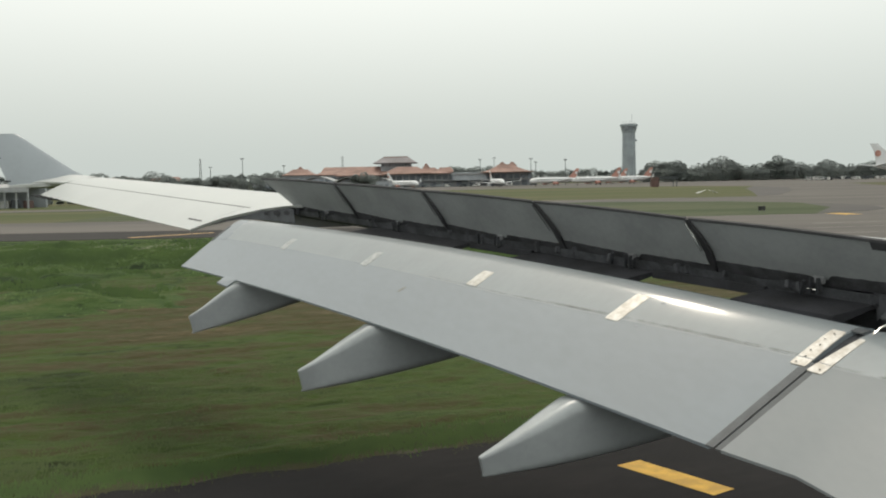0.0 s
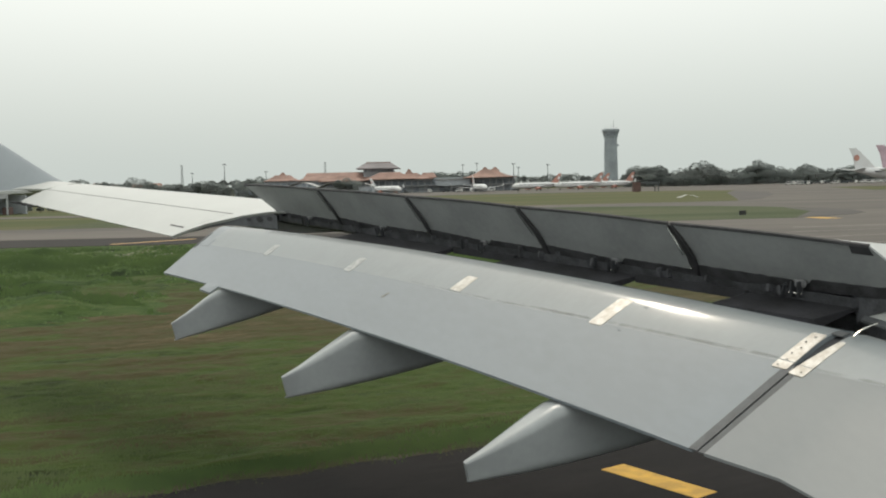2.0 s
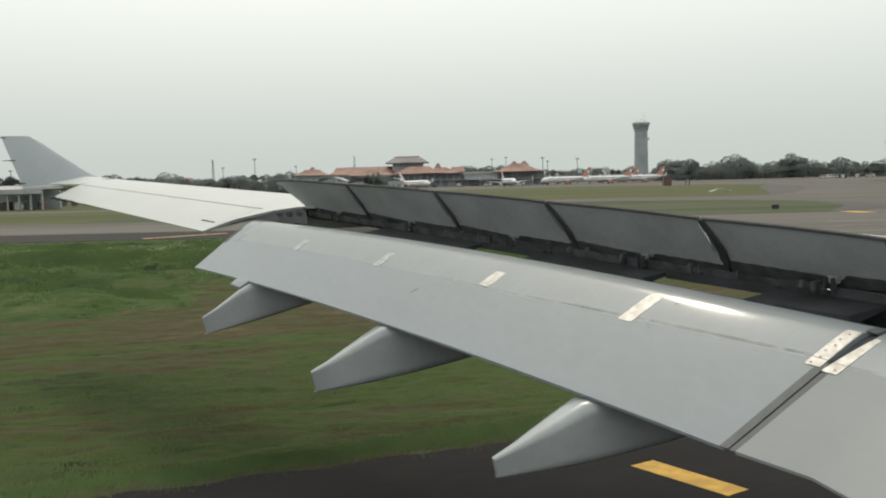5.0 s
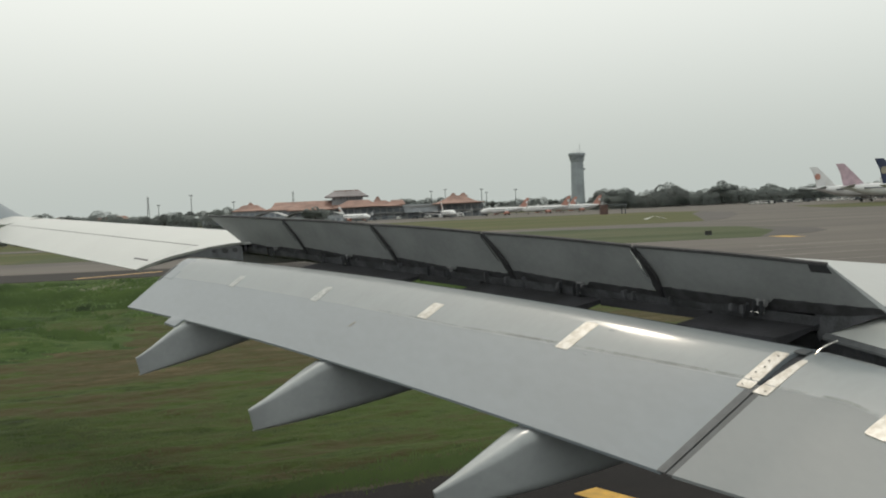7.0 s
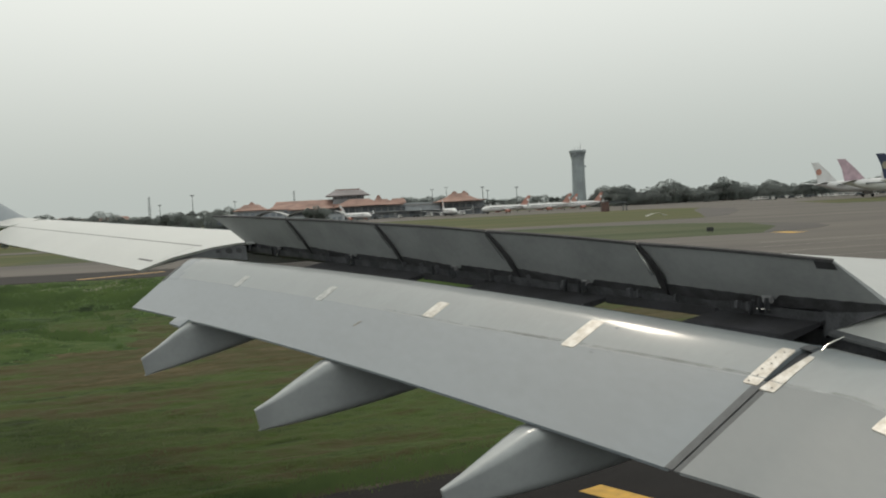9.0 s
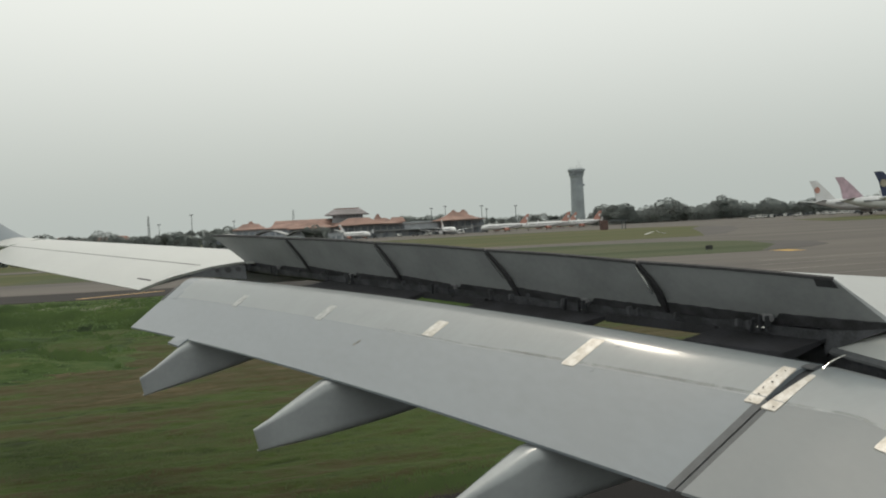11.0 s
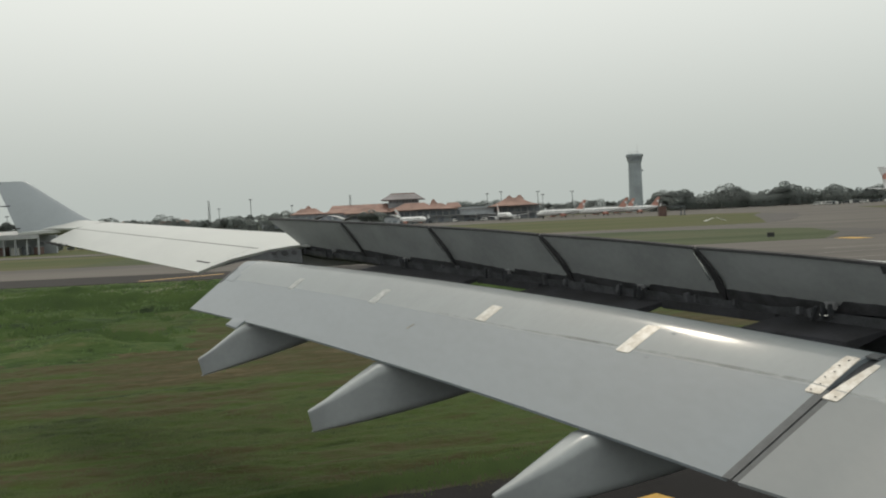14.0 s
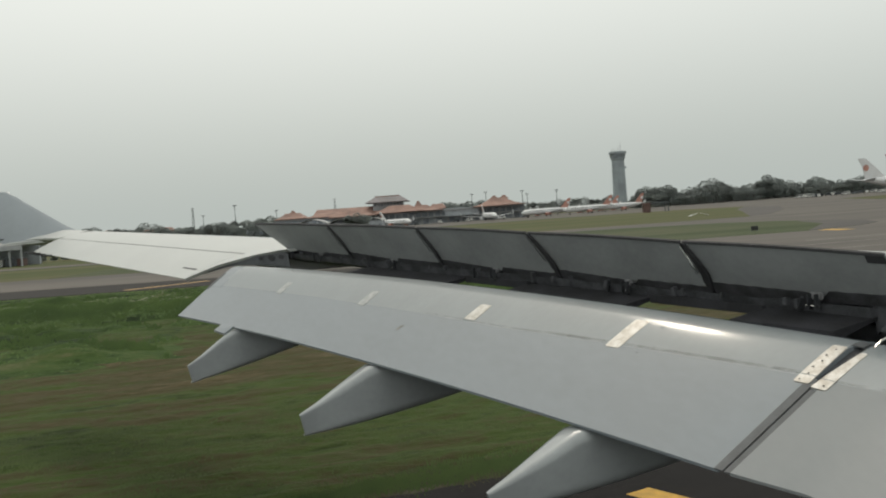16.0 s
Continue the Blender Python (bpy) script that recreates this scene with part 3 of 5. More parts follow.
for i in range(5):
    a, b = sp_top(SP_TOP[i] - 0.005), sp_top(SP_TOP[i + 1] + 0.03)
    d, c = sp_low(SP_LOW[i] - 0.005), (sp_low(SP_LOW[i + 1] + 0.03) if i < 4 else Vector((6.70, 6.05, 4.47)))
    n = Vector((0.80, 0.0, 0.60))
    bm = bmesh.new()
    nn = 10
    rings = []
    for k in range(nn + 1):
        u = k / nn
        p, q = a.lerp(b, u), d.lerp(c, u)
        bow = 0.012 * math.sin(math.pi * u)
        p = p + Vector((0, 0, bow))
        rings.append([W(*p), W(*q), W(*(q + n * 0.05)), W(*(p + n * 0.012))])
    loft(bm, rings)
    sp = part("spoiler", bm, SPOILER_UNDER, wing, "raised spoiler panel, dull grey underside")
    bm = bmesh.new()
    e = Vector((-0.006, 0, 0.012))
    loft(bm, [[W(*(r + e)), W(*(r - Vector((0.004, 0, 0.016)))), W(*(r + n * 0.02)), W(*(r + n * 0.02 + e))]
              for r in [a.lerp(b, k / nn) + Vector((0, 0, 0.012 * math.sin(math.pi * k / nn))) for k in range(nn + 1)]])
    part("edge_seal", bm, SEAL, sp, "thin black edge seal")
    # dark side seal towards the next panel
    if i < 4:
        p, q = sp_top(SP_TOP[i + 1] + 0.014), sp_low(SP_LOW[i + 1] + 0.014)
        bm = bmesh.new()
        rings = []
        for k in range(9):
            u = k / 8
            m_ = p.lerp(q, u) - n * 0.014 + Vector((0, -0.05 * math.sin(math.pi * u) + 0.26 * max(0.0, u - 0.65), 0))
            o_ = Vector((0, lerp(0.034, 0.082, u ** 1.3), 0))
            rings.append([W(*(m_ - o_)), W(*(m_ + o_)), W(*(m_ + o_ + n * 0.03)), W(*(m_ - o_ + n * 0.03))])
        loft(bm, rings)
        part("side_seal", bm, SEAL, sp, "black rubber side seal")
        bm = bmesh.new()
        off = Vector((-0.024, 0.020, -0.012))
        tube(bm, W(*(p.lerp(q, 0.05) + off)), W(*(p.lerp(q, 0.58) + off + Vector((0, 0.02, 0)))), 0.006 + 0.007 * (i == 3), None, 6)
        part("seal_retainer", bm, CHROME if i == 3 else STRIP, sp, "thin metal seal retainer")
        # Chrome pin added to make the glint near the seal's foot
        bm = bmesh.new()
        m_ = p.lerp(q, 0.86) + Vector((-0.03, 0.05, 0))
        tube(bm, W(*(m_ - Vector((0, 0.025, 0)))), W(*(m_ + Vector((0, 0.025, 0)))), 0.011, None, 8)
        part("glint_pin", bm, CHROME, sp, "small polished pin added for the glint")
    # hinge fitting under the panel
    u = 0.51 if i else 0.55
    m_ = d.lerp(c, u)
    at = Matrix.Translation(W(*(m_ + Vector((-0.085, 0, 0.065))))) @ pose(0, 0, 0, 0, 0, 18)
    bm = bmesh.new()
    add_box(bm, (-0.03, -0.075, -0.06), (0.03, 0.075, 0.012), at)
    fit_ = part("hinge_fitting", bm, FITTING, sp, "grey alloy hinge fitting", bevel=0.012)
    for dy in (-0.05, 0.05):
        bm = bmesh.new()
        add_box(bm, (-0.075, dy - 0.012, -0.16), (-0.01, dy + 0.012, 0.0), at)
        part("lug", bm, BRACKET, fit_, "dark hinge lug", bevel=0.006)
    bm = bmesh.new()
    tube(bm, at @ Vector((-0.05, -0.09, -0.12)), at @ Vector((-0.05, 0.09, -0.12)), 0.010, None, 8)
    part("hinge_pin", bm, CHROME, fit_, "bright hinge pin")
    # ragged black seal along the panel's foot, deeper at both ends
    bm = bmesh.new()
    rings = []
    for k in range(31):
        w_ = k / 30
        deep = (lerp(0.175, 0.085, w_ / u) if w_ < u else lerp(0.125, 0.095, (w_ - u) / (1 - u))) + 0.006 * math.sin(k * 2.3 + i)
        if abs(w_ - u) < 0.035:
            deep = 0.05
        p, q = a.lerp(b, w_), d.lerp(c, w_)
        up_ = (p - q).normalized()
        o_ = -n * 0.006
        rings.append([W(*(q + up_ * deep + o_)), W(*(q - up_ * 0.05 + o_)), W(*(q - up_ * 0.05 + n * 0.02)), W(*(q + up_ * deep + n * 0.004))])
    loft(bm, rings)
    part("foot_seal", bm, PALER_SEAL, sp, "ragged black seal along the panel's foot")
    if i == 4:
        bm = bmesh.new()
        t1 = a.lerp(d, 0.18).lerp(b.lerp(c, 0.18), 0.885)
        lift = -n * 0.006
        prism(bm, [W(*(r + lift)) for r in (a.lerp(b, 0.915), a.lerp(b, 0.995), a.lerp(d, 0.18).lerp(b.lerp(c, 0.18), 0.975), t1)], W(*(n * 0.004)))
        part("dark_patch", bm, SEAL, sp, "black rubber patch in the corner")
# rear spar, bay and hanging shroud panels
def spar_lift(s):
    """The spar is shallower towards the outer end of the bay."""
    return 0.02 * min(1.0, max(0.0, s - 14.1))


# Spar takes the bay's painted shade as its colour
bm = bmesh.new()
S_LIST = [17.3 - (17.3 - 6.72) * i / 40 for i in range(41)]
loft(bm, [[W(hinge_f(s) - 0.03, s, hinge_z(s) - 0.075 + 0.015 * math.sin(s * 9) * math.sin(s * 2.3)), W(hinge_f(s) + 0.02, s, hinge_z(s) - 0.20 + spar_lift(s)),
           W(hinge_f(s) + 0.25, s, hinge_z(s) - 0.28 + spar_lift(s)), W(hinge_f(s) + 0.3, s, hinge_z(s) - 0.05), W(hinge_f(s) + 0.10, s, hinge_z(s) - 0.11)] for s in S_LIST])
part("rear_spar", bm, CAVITY, wing, "dirty rear spar under the spoilers, bay shade in its colour")


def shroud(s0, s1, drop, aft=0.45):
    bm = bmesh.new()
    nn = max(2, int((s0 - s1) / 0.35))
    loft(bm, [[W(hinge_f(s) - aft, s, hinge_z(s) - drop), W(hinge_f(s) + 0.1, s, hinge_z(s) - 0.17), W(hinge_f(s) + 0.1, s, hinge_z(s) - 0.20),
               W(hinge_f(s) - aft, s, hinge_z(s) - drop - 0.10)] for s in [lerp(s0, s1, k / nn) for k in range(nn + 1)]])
    return part("shroud_panel", bm, SHADE_SHROUD, wing, "shroud panel below the spar, bay shade in its colour")


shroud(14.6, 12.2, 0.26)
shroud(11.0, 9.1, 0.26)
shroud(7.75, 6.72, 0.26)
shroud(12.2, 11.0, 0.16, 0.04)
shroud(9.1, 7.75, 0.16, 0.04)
rng = random.Random(5)
for i in range(24):
    s = 16.9 - i * 0.42 + rng.uniform(-0.17, 0.17)
    bm = bmesh.new()
    hgt = rng.uniform(0.03, 0.16)
    wd = rng.uniform(0.008, 0.035)
    add_box(bm, (-0.03, -wd, -hgt), (0.03, wd, rng.uniform(-0.02, 0.015)), Matrix.Translation(W(hinge_f(s) - 0.02, s, hinge_z(s) - 0.04)) @ pose(0, 0, 0, 0, rng.uniform(-15, 15), 18))
    part("bay_bracket", bm, CAVITY, wing, bevel=0.006)
for i, s in enumerate((16.0, 13.7, 11.9, 9.6, 7.3)):
    bm = bmesh.new()
    tube(bm, W(hinge_f(s) - 0.12, s, hinge_z(s) - 0.16), W(hinge_f(s) - 0.16, s - 0.1, hinge_z(s) - 0.01), 0.018)
    part("actuator", bm, BRACKET, wing, "dark spoiler actuator rod")
# wing box: the upper skin ahead of the spoilers, and the lower skin
SKIN = ((0.06, -0.03), (0.5, 0.0), (1.2, 0.03), (2.0, 0.03), (2.8, 0.0), (3.6, -0.05), (4.2, -0.06), (4.35, -0.20), (4.2, -0.32), (3.4, -0.42), (2.2, -0.42), (1.0, -0.25), (0.28, -0.17))


def skin_ring(s):
    k = max(0.0, (s - 6.0) / 25.0)
    ck = lerp(1.15, 0.66, k)
    return [W(hinge_f(s) + p * ck, s, hinge_z(s) + q * lerp(1.05, 0.7, k)) for p, q in SKIN]


bm = bmesh.new()
loft(bm, [skin_ring(17.3 - (17.3 - 2.0) * i / 16) for i in range(17)])
part("wing_box", bm, INNER_WHITE, wing, "pale wing skin ahead of the spoilers", 40)

bm = bmesh.new()
loft(bm, [[W(hinge_f(s) + f0, s, hinge_z(s) + 0.012), W(hinge_f(s) + f0 + 0.02, s, hinge_z(s) + 0.014), W(hinge_f(s) + f0 + 0.02, s, hinge_z(s) - 0.02), W(hinge_f(s) + f0, s, hinge_z(s) - 0.02)] for s, f0 in ((6.4, 0.42), (4.0, 0.46), (2.2, 0.5))])
part("panel_joint", bm, STRIP, wing, "dark panel joint in the wing skin")

# Dark sheet added to fill the shaded cavity under the spoiler's end
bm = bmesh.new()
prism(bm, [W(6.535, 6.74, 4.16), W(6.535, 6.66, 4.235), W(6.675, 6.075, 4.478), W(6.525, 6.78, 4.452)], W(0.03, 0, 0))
part("cavity_fill", bm, CAVITY, wing, "dark sheet filling the shaded cavity below the spoiler's inner end")

# fixed trailing panel inboard of the spoilers
bm = bmesh.new()
loft(bm, [[W(hinge_f(6.0) + 0.12, s1, hinge_z(s1) + 0.012), W(6.55, s0, z0), W(6.55, s0, z0 - 0.05), W(hinge_f(6.0) + 0.12, s1, hinge_z(s1) - 0.1)]
          for s0, s1, z0 in ((6.65, 6.02, 4.26), (6.42, 5.85, 4.238), (5.96, 5.5, 4.19), (5.55, 5.1, 4.14), (4.2, 4.0, 4.0), (2.0, 2.0, 3.8))])
part("fixed_panel", bm, WING_WHITE, wing, "pale fixed trailing panel beside the spoiler")
bm = bmesh.new()
loft(bm, [[W(6.545, s0, z0 + 0.002), W(6.49, s0, z0 - 0.035), W(6.49, s0, z0 - 0.06), W(6.545, s0, z0 - 0.05)] for s0, z0 in ((6.65, 4.26), (5.96, 4.19), (5.55, 4.14), (4.2, 4.0), (2.0, 3.8))])
part("panel_lip", bm, STRIP, wing, "grey lip of the fixed panel")
# Wall behind the slot, coloured dark for the slot's shade
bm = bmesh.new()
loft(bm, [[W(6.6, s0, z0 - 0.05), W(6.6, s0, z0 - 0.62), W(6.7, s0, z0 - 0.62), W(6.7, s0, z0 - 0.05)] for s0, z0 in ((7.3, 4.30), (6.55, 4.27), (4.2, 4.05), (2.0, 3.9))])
part("bay_wall", bm, CAVITY, wing, "wall of the flap bay, bay shade in its colour")
bm = bmesh.new()
tube(bm, W(5.96, 6.2, 4.16), W(5.975, 6.2, 4.17), 0.014, 0.010, 10)
tube(bm, W(5.975, 6.2, 4.17), W(6.06, 6.2, 4.222), 0.007, 0.008, 10)
tube(bm, W(6.06, 6.2, 4.222), W(6.12, 6.2, 4.240), 0.011, 0.009, 10)
tube(bm, W(6.12, 6.2, 4.240), W(6.24, 6.2, 4.268), 0.006, 0.006, 10)
part("flap_link_rod", bm, CHROME, wing, "polished metal flap link rod")

# outer wing with the drooped aileron


def out_te(s):
    return W(7.275 - 0.3559 * s, s, 4.68 + 0.0600 * (s - 18.64))


def out_pt(s, df, dz):
    return W(7.275 - 0.3559 * s + df, s, 4.68 + 0.0600 * (s - 18.64) + dz)


def taper(s):
    return lerp(1.0, 0.62, (s - 17.3) / 13.7)


OUT = ((1.22, 0.435), (1.5, 0.50), (2.0, 0.575), (2.5, 0.61), (3.0, 0.59), (3.5, 0.49), (3.75, 0.34), (3.6, 0.2), (2.8, 0.1), (1.8, 0.1), (1.2, 0.2))
bm = bmesh.new()
loft(bm, [[out_pt(s, p * taper(s), q * (0.52 + 0.48 * taper(s))) for p, q in OUT] for s in [17.3 + 13.6 * i / 14 for i in range(15)]])
part("outer_wing_skin", bm, WING_WHITE, wing, "pale outer wing skin", 40)
bm = bmesh.new()
AIL = ((0, 0), (0.4, 0.165), (0.8, 0.31), (1.195, 0.425), (1.19, 0.30), (0.7, 0.12), (0.02, -0.015))
loft(bm, [[out_pt(s, p * taper(s), q * (0.52 + 0.48 * taper(s))) for p, q in AIL] for s in [18.62 + 11.2 * i / 10 for i in range(11)]])
aileron = part("aileron", bm, WING_WHITE, wing, "pale drooped aileron", 40)
bm = bmesh.new()
loft(bm, [[out_pt(s, p * taper(s), lerp(0, 0.165, p / 0.4) * (0.52 + 0.48 * taper(s)) + dz) for p, dz in ((0.335, 0.006), (0.372, 0.006), (0.372, -0.02), (0.335, -0.02))] for s in (18.86, 19.48)])
part("notch_seal", bm, SEAL, aileron, "short black notch seal")
bm = bmesh.new()
loft(bm, [[out_pt(s, p * taper(s), q * (0.52 + 0.48 * taper(s))) for p, q in ((1.19, 0.428), (1.225, 0.436), (1.22, 0.35), (1.2, 0.35))] for s in (18.0, 22.0, 26.0, 29.8)])
part("hinge_gap", bm, STRIP, wing, "dark aileron hinge gap")
# panel between the spoiler and the aileron, with its cut-out rib
bm = bmesh.new()
rings = []
for s, f0, z0, f1, z1 in ((18.615, 0.0, -0.002, 1.156, 0.417), (18.35, 0.24, 0.15, 1.25, 0.455), (18.1, 0.45, 0.272, 1.4, 0.49), (17.5, 0.90, 0.47, 1.8, 0.57), (17.0, 1.12, 0.565, 2.0, 0.60), (16.85, 1.2, 0.585, 2.0, 0.61)):
    upper = [(lerp(f0, f1, k), lerp(z0, z1, q)) for k, q in ((0.0, 0.0), (0.335, 0.388), (0.67, 0.729), (1.0, 1.0))]
    rings.append([out_pt(s, p, q) for p, q in upper + [(f1, z1 - 0.09), (f0 + 0.05, z0 - 0.04)]])
loft(bm, rings)
part("corner_panel", bm, WING_WHITE, wing, "pale corner panel beside the aileron")
bm = bmesh.new()
loft(bm, [[out_pt(s, f0, z0), out_pt(s, f0 + 0.02, z0 - h0), out_pt(s - 0.03, f0 + 0.05, z0 - h0), out_pt(s - 0.03, f0 + 0.03, z0)]
          for s, f0, z0, h0 in ((18.35, 0.30, 0.15, 0.02), (17.9, 0.66, 0.33, 0.07), (17.4, 1.0, 0.475, 0.215), (17.0, 1.17, 0.53, 0.28), (16.9, 1.2, 0.50, 0.26))])
rib = part("end_rib", bm, RIB, wing, "grey end rib with oval cut-outs")
for s, f0, z0, wide in ((17.42, 0.97, 0.395, 0.05), (17.22, 1.08, 0.415, 0.075), (17.02, 1.17, 0.435, 0.065)):
    bm = bmesh.new()
    c0 = out_pt(s, f0, z0)
    ring = [c0 + (out_pt(s - 0.1, f0 + 0.06, z0) - c0).normalized() * wide * 1.1 * math.cos(a) + Vector((0, 0, 0.68 * wide * math.sin(a))) for a in [math.tau * k / 14 for k in range(14)]]
    off = (Vector((0, 0, 5.6)) - c0).normalized() * 0.03
    loft(bm, [[p + off for p in ring], [p + off * 0.5 for p in ring]])
    part("cut_out", bm, SEAL, rib, "dark oval opening")
# tip fairing, static wicks and winglet
bm = bmesh.new()
loft(bm, [[out_pt(29.82, p * 0.66, q * 0.9) for p, q in ((1.12, 0.41), (1.2, 0.43), (1.35, 0.45), (2.5, 0.6), (3.7, 0.34), (2.0, 0.1), (1.15, 0.34))],
          [out_pt(30.7, p * 0.62 - 0.25, q * 0.9 + 0.02) for p, q in ((0.85, 0.37), (1.0, 0.40), (1.4, 0.45), (2.5, 0.6), (3.7, 0.34), (2.0, 0.1), (0.9, 0.30))],
          [out_pt(31.3, p * 0.6 - 0.6, q * 0.85 + 0.06) for p, q in ((0.0, 0.2), (0.6, 0.33), (1.3, 0.45), (2.5, 0.57), (3.7, 0.34), (2.0, 0.16), (0.1, 0.14))]])
part("wing_tip", bm, WING_WHITE, wing, "pale curved wing tip", 40)
for s in (28.0, 28.6, 29.2, 29.75):
    bm = bmesh.new()
    p = out_pt(s, 0.0, 0.0)
    tube(bm, p + W(-0.26, 0.02, -0.01), p + W(0.12, -0.10, -0.02), 0.016, 0.034, 6)
    part("static_wick", bm, SEAL, wing, "thin black static wick")
bm = bmesh.new()
rings = []
for k in range(9):
    u = k / 8
    s = 30.9 + 0.75 * u ** 1.2
    z = 5.66 + 1.66 * u
    le = lerp(-1.72, -4.13, u ** 0.93) + (0.35 * (1 - u * 4) ** 2 if u < 0.25 else 0)
    te = lerp(-4.34, -5.02, u)
    c = le - te
    rings.append([W(te + c * p, s + q * 0.11 * c * 0.5, z) for p, q in ((0, 0), (0.3, 0.5), (0.6, 0.9), (0.85, 0.75), (0.97, 0.3), (1, 0), (0.97, -0.3), (0.85, -0.75), (0.6, -0.9), (0.3, -0.5))])
loft(bm, rings)
winglet = part("winglet", bm, WINGLET, wing, "grey swept winglet at the wing tip", 50)
bm = bmesh.new()
loft(bm, [[W(f0, 30.35 + d0, 5.60), W(f0, 30.35 + d0, 5.60 + t0), W(f0, 30.98, 5.64 + t0), W(f0, 30.98, 5.60)] for f0, d0, t0 in ((-1.5, 0.0, 0.04), (-2.2, 0.05, 0.10), (-3.2, 0.2, 0.10), (-4.0, 0.4, 0.07), (-4.36, 0.55, 0.03))])
part("root_fillet", bm, WING_WHITE, wing, "pale fillet at the winglet's root", 50)
for k in (0.08, 0.52, 0.97):
    bm = bmesh.new()
    p = W(lerp(-4.34, -5.02, k), 30.9 + 0.75 * k ** 1.2, 5.66 + 1.66 * k)
    tube(bm, p + W(0.12, 0, 0.0), p + W(-0.28, 0, 0.0), 0.024, 0.008, 6)
    part("static_wick", bm, SEAL, winglet, "thin black static wick")


# main landing gear under the wing root
bm = bmesh.new()
tube(bm, W(7.4, 2.6, 0.7), W(7.4, 2.4, 4.2), 0.17, 0.2, 14)
tube(bm, W(6.3, 2.6, 0.72), W(8.5, 2.6, 0.72), 0.14, 0.14, 12)
part("gear_strut", bm, PLANE_GREY, wing, "grey landing gear strut")
for df in (-1.0, 1.0):
    for ds in (-0.55, 0.55):
        bm = bmesh.new()
        a_, b_ = W(7.4 + df, 2.6 + ds - 0.22, 0.70), W(7.4 + df, 2.6 + ds + 0.22, 0.70)
        tube(bm, a_, b_, 0.69, None, 28)
        part("gear_wheel", bm, TYRE, wing, "black landing gear wheel", bevel=0.05)

# ---- the ground ----
def sheet(name, pts, z, mat, label, category, kind="structure", depth=0.3):
    bm = bmesh.new()
    top = [bm.verts.new((x, y, z)) for x, y in pts]
    bm.faces.new(top)
    low = [bm.verts.new((x, y, z - depth)) for x, y in pts]
    n = len(pts)
    for i in range(n):
        bm.faces.new((top[i], top[(i + 1) % n], low[(i + 1) % n], low[i]))
    return tagged(part(name, bm, mat, smooth=20), label, category, kind=kind)


bm = bmesh.new()
xs = [-4500, -1500, -500, -150, -60, -30, 0, 30, 60, 150, 500, 1500, 4500]
ys = [-4500, -1000, -200, -40, 0, 20, 40, 70, 98, 150, 300, 700, 1500, 4500]
grid = [[bm.verts.new((x, y, 0)) for x in xs] for y in ys]
for r0, r1 in zip(grid, grid[1:]):
    for i in range(len(xs) - 1):
        bm.faces.new((r0[i], r0[i + 1], r1[i + 1], r1[i]))
tagged(part("ground", bm, GRASS), "mown airfield grass, green with dry brown patches", "grass", kind="structure")

rng = random.Random(11)


def edge_y(x):
    return 18.1 + 0.385 * x


def wob(x, k=1.0):
    return k * (0.22 * noise.noise((x * 0.9, 3.1, 0)) + 0.10 * noise.noise((x * 3.7, 8.2, 0)))


xs_ = [-60 + 0.35 * i for i in range(400)]
sheet("taxiway_shoulder", [(x, edge_y(x) + wob(x)) for x in xs_] + [(80, -60), (-60, -60)], 0.03, ASPHALT, "dark asphalt taxiway shoulder beside the grass", "taxiway")
sheet("verge", [(x, edge_y(x) + 0.45 + wob(x + 40, 2.6)) for x in xs_] + [(x, edge_y(x) - 0.4) for x in xs_[::-1]], 0.012, SOIL, "bare brown soil along the asphalt edge", "soil")
sheet("far_ground", [(-4400, 137), (4400, 137), (4400, 4400), (-4400, 4400)], 0.02, FAR_GRASS, "dry far airfield grass", "grass")
sheet("taxiway_edge", [(-420, 92), (20, 92), (12, 106.5), (-420, 106.5)], 0.03, OLD_ASPHALT, "worn dark asphalt edge of the taxiway", "taxiway")
sheet("taxiway", [(-420, 106), (8, 106), (22, 92), (28, 80), (33, 66), (42, 56), (60, 50), (420, 50), (420, 137), (-420, 137)], 0.05, CONCRETE, "pale worn concrete taxiway", "taxiway")
sheet("service_road", [(-420, 196), (420, 196), (420, 212), (-420, 212)], 0.05, CONCRETE, "pale narrow service road across the grass", "road")
sheet("taxiway_crossing", [(18, 136), (420, 136), (420, 440), (18, 440)], 0.045, CONCRETE, "pale concrete taxiway crossing with rounded grass islands", "taxiway")
sheet("apron", [(-160, 445), (60, 435), (160, 425), (172, 318), (700, 315), (700, 900), (-160, 660)], 0.05, CONCRETE, "pale concrete parking apron", "apron")
GREEN_ISLE = [(-60, 136.5), (-20, 136), (15, 122), (30, 118), (50, 119), (60, 125), (65.5, 131.5), (68.7, 142), (68.7, 151), (64.3, 165), (57, 177), (47, 183), (36, 188), (0, 194), (-60, 196)]
sheet("grass_island", GREEN_ISLE, 0.065, ISLE_GRASS, "green grass island with a rounded end", "grass")
sheet("island_shoulder", [(50, 119.3), (60, 125), (65.5, 131.5), (68.7, 142), (68.7, 151), (64.6, 160), (61, 140)], 0.072, SHOULDER, "worn dark shoulder at the island's end", "taxiway")
sheet("grass_island", [(10, 212.5), (62, 212.5), (75, 214), (87, 229), (108, 275), (128, 330), (134, 384), (120, 425), (60, 436), (10, 439)], 0.065, FAR_GRASS, "dry grass island with a rounded end", "grass")
sheet("island_shoulder", [(76, 215), (87, 229), (108, 275), (128, 330), (133, 382), (112, 330), (92, 265)], 0.072, SHOULDER, "worn dark shoulder at the island's end", "taxiway")
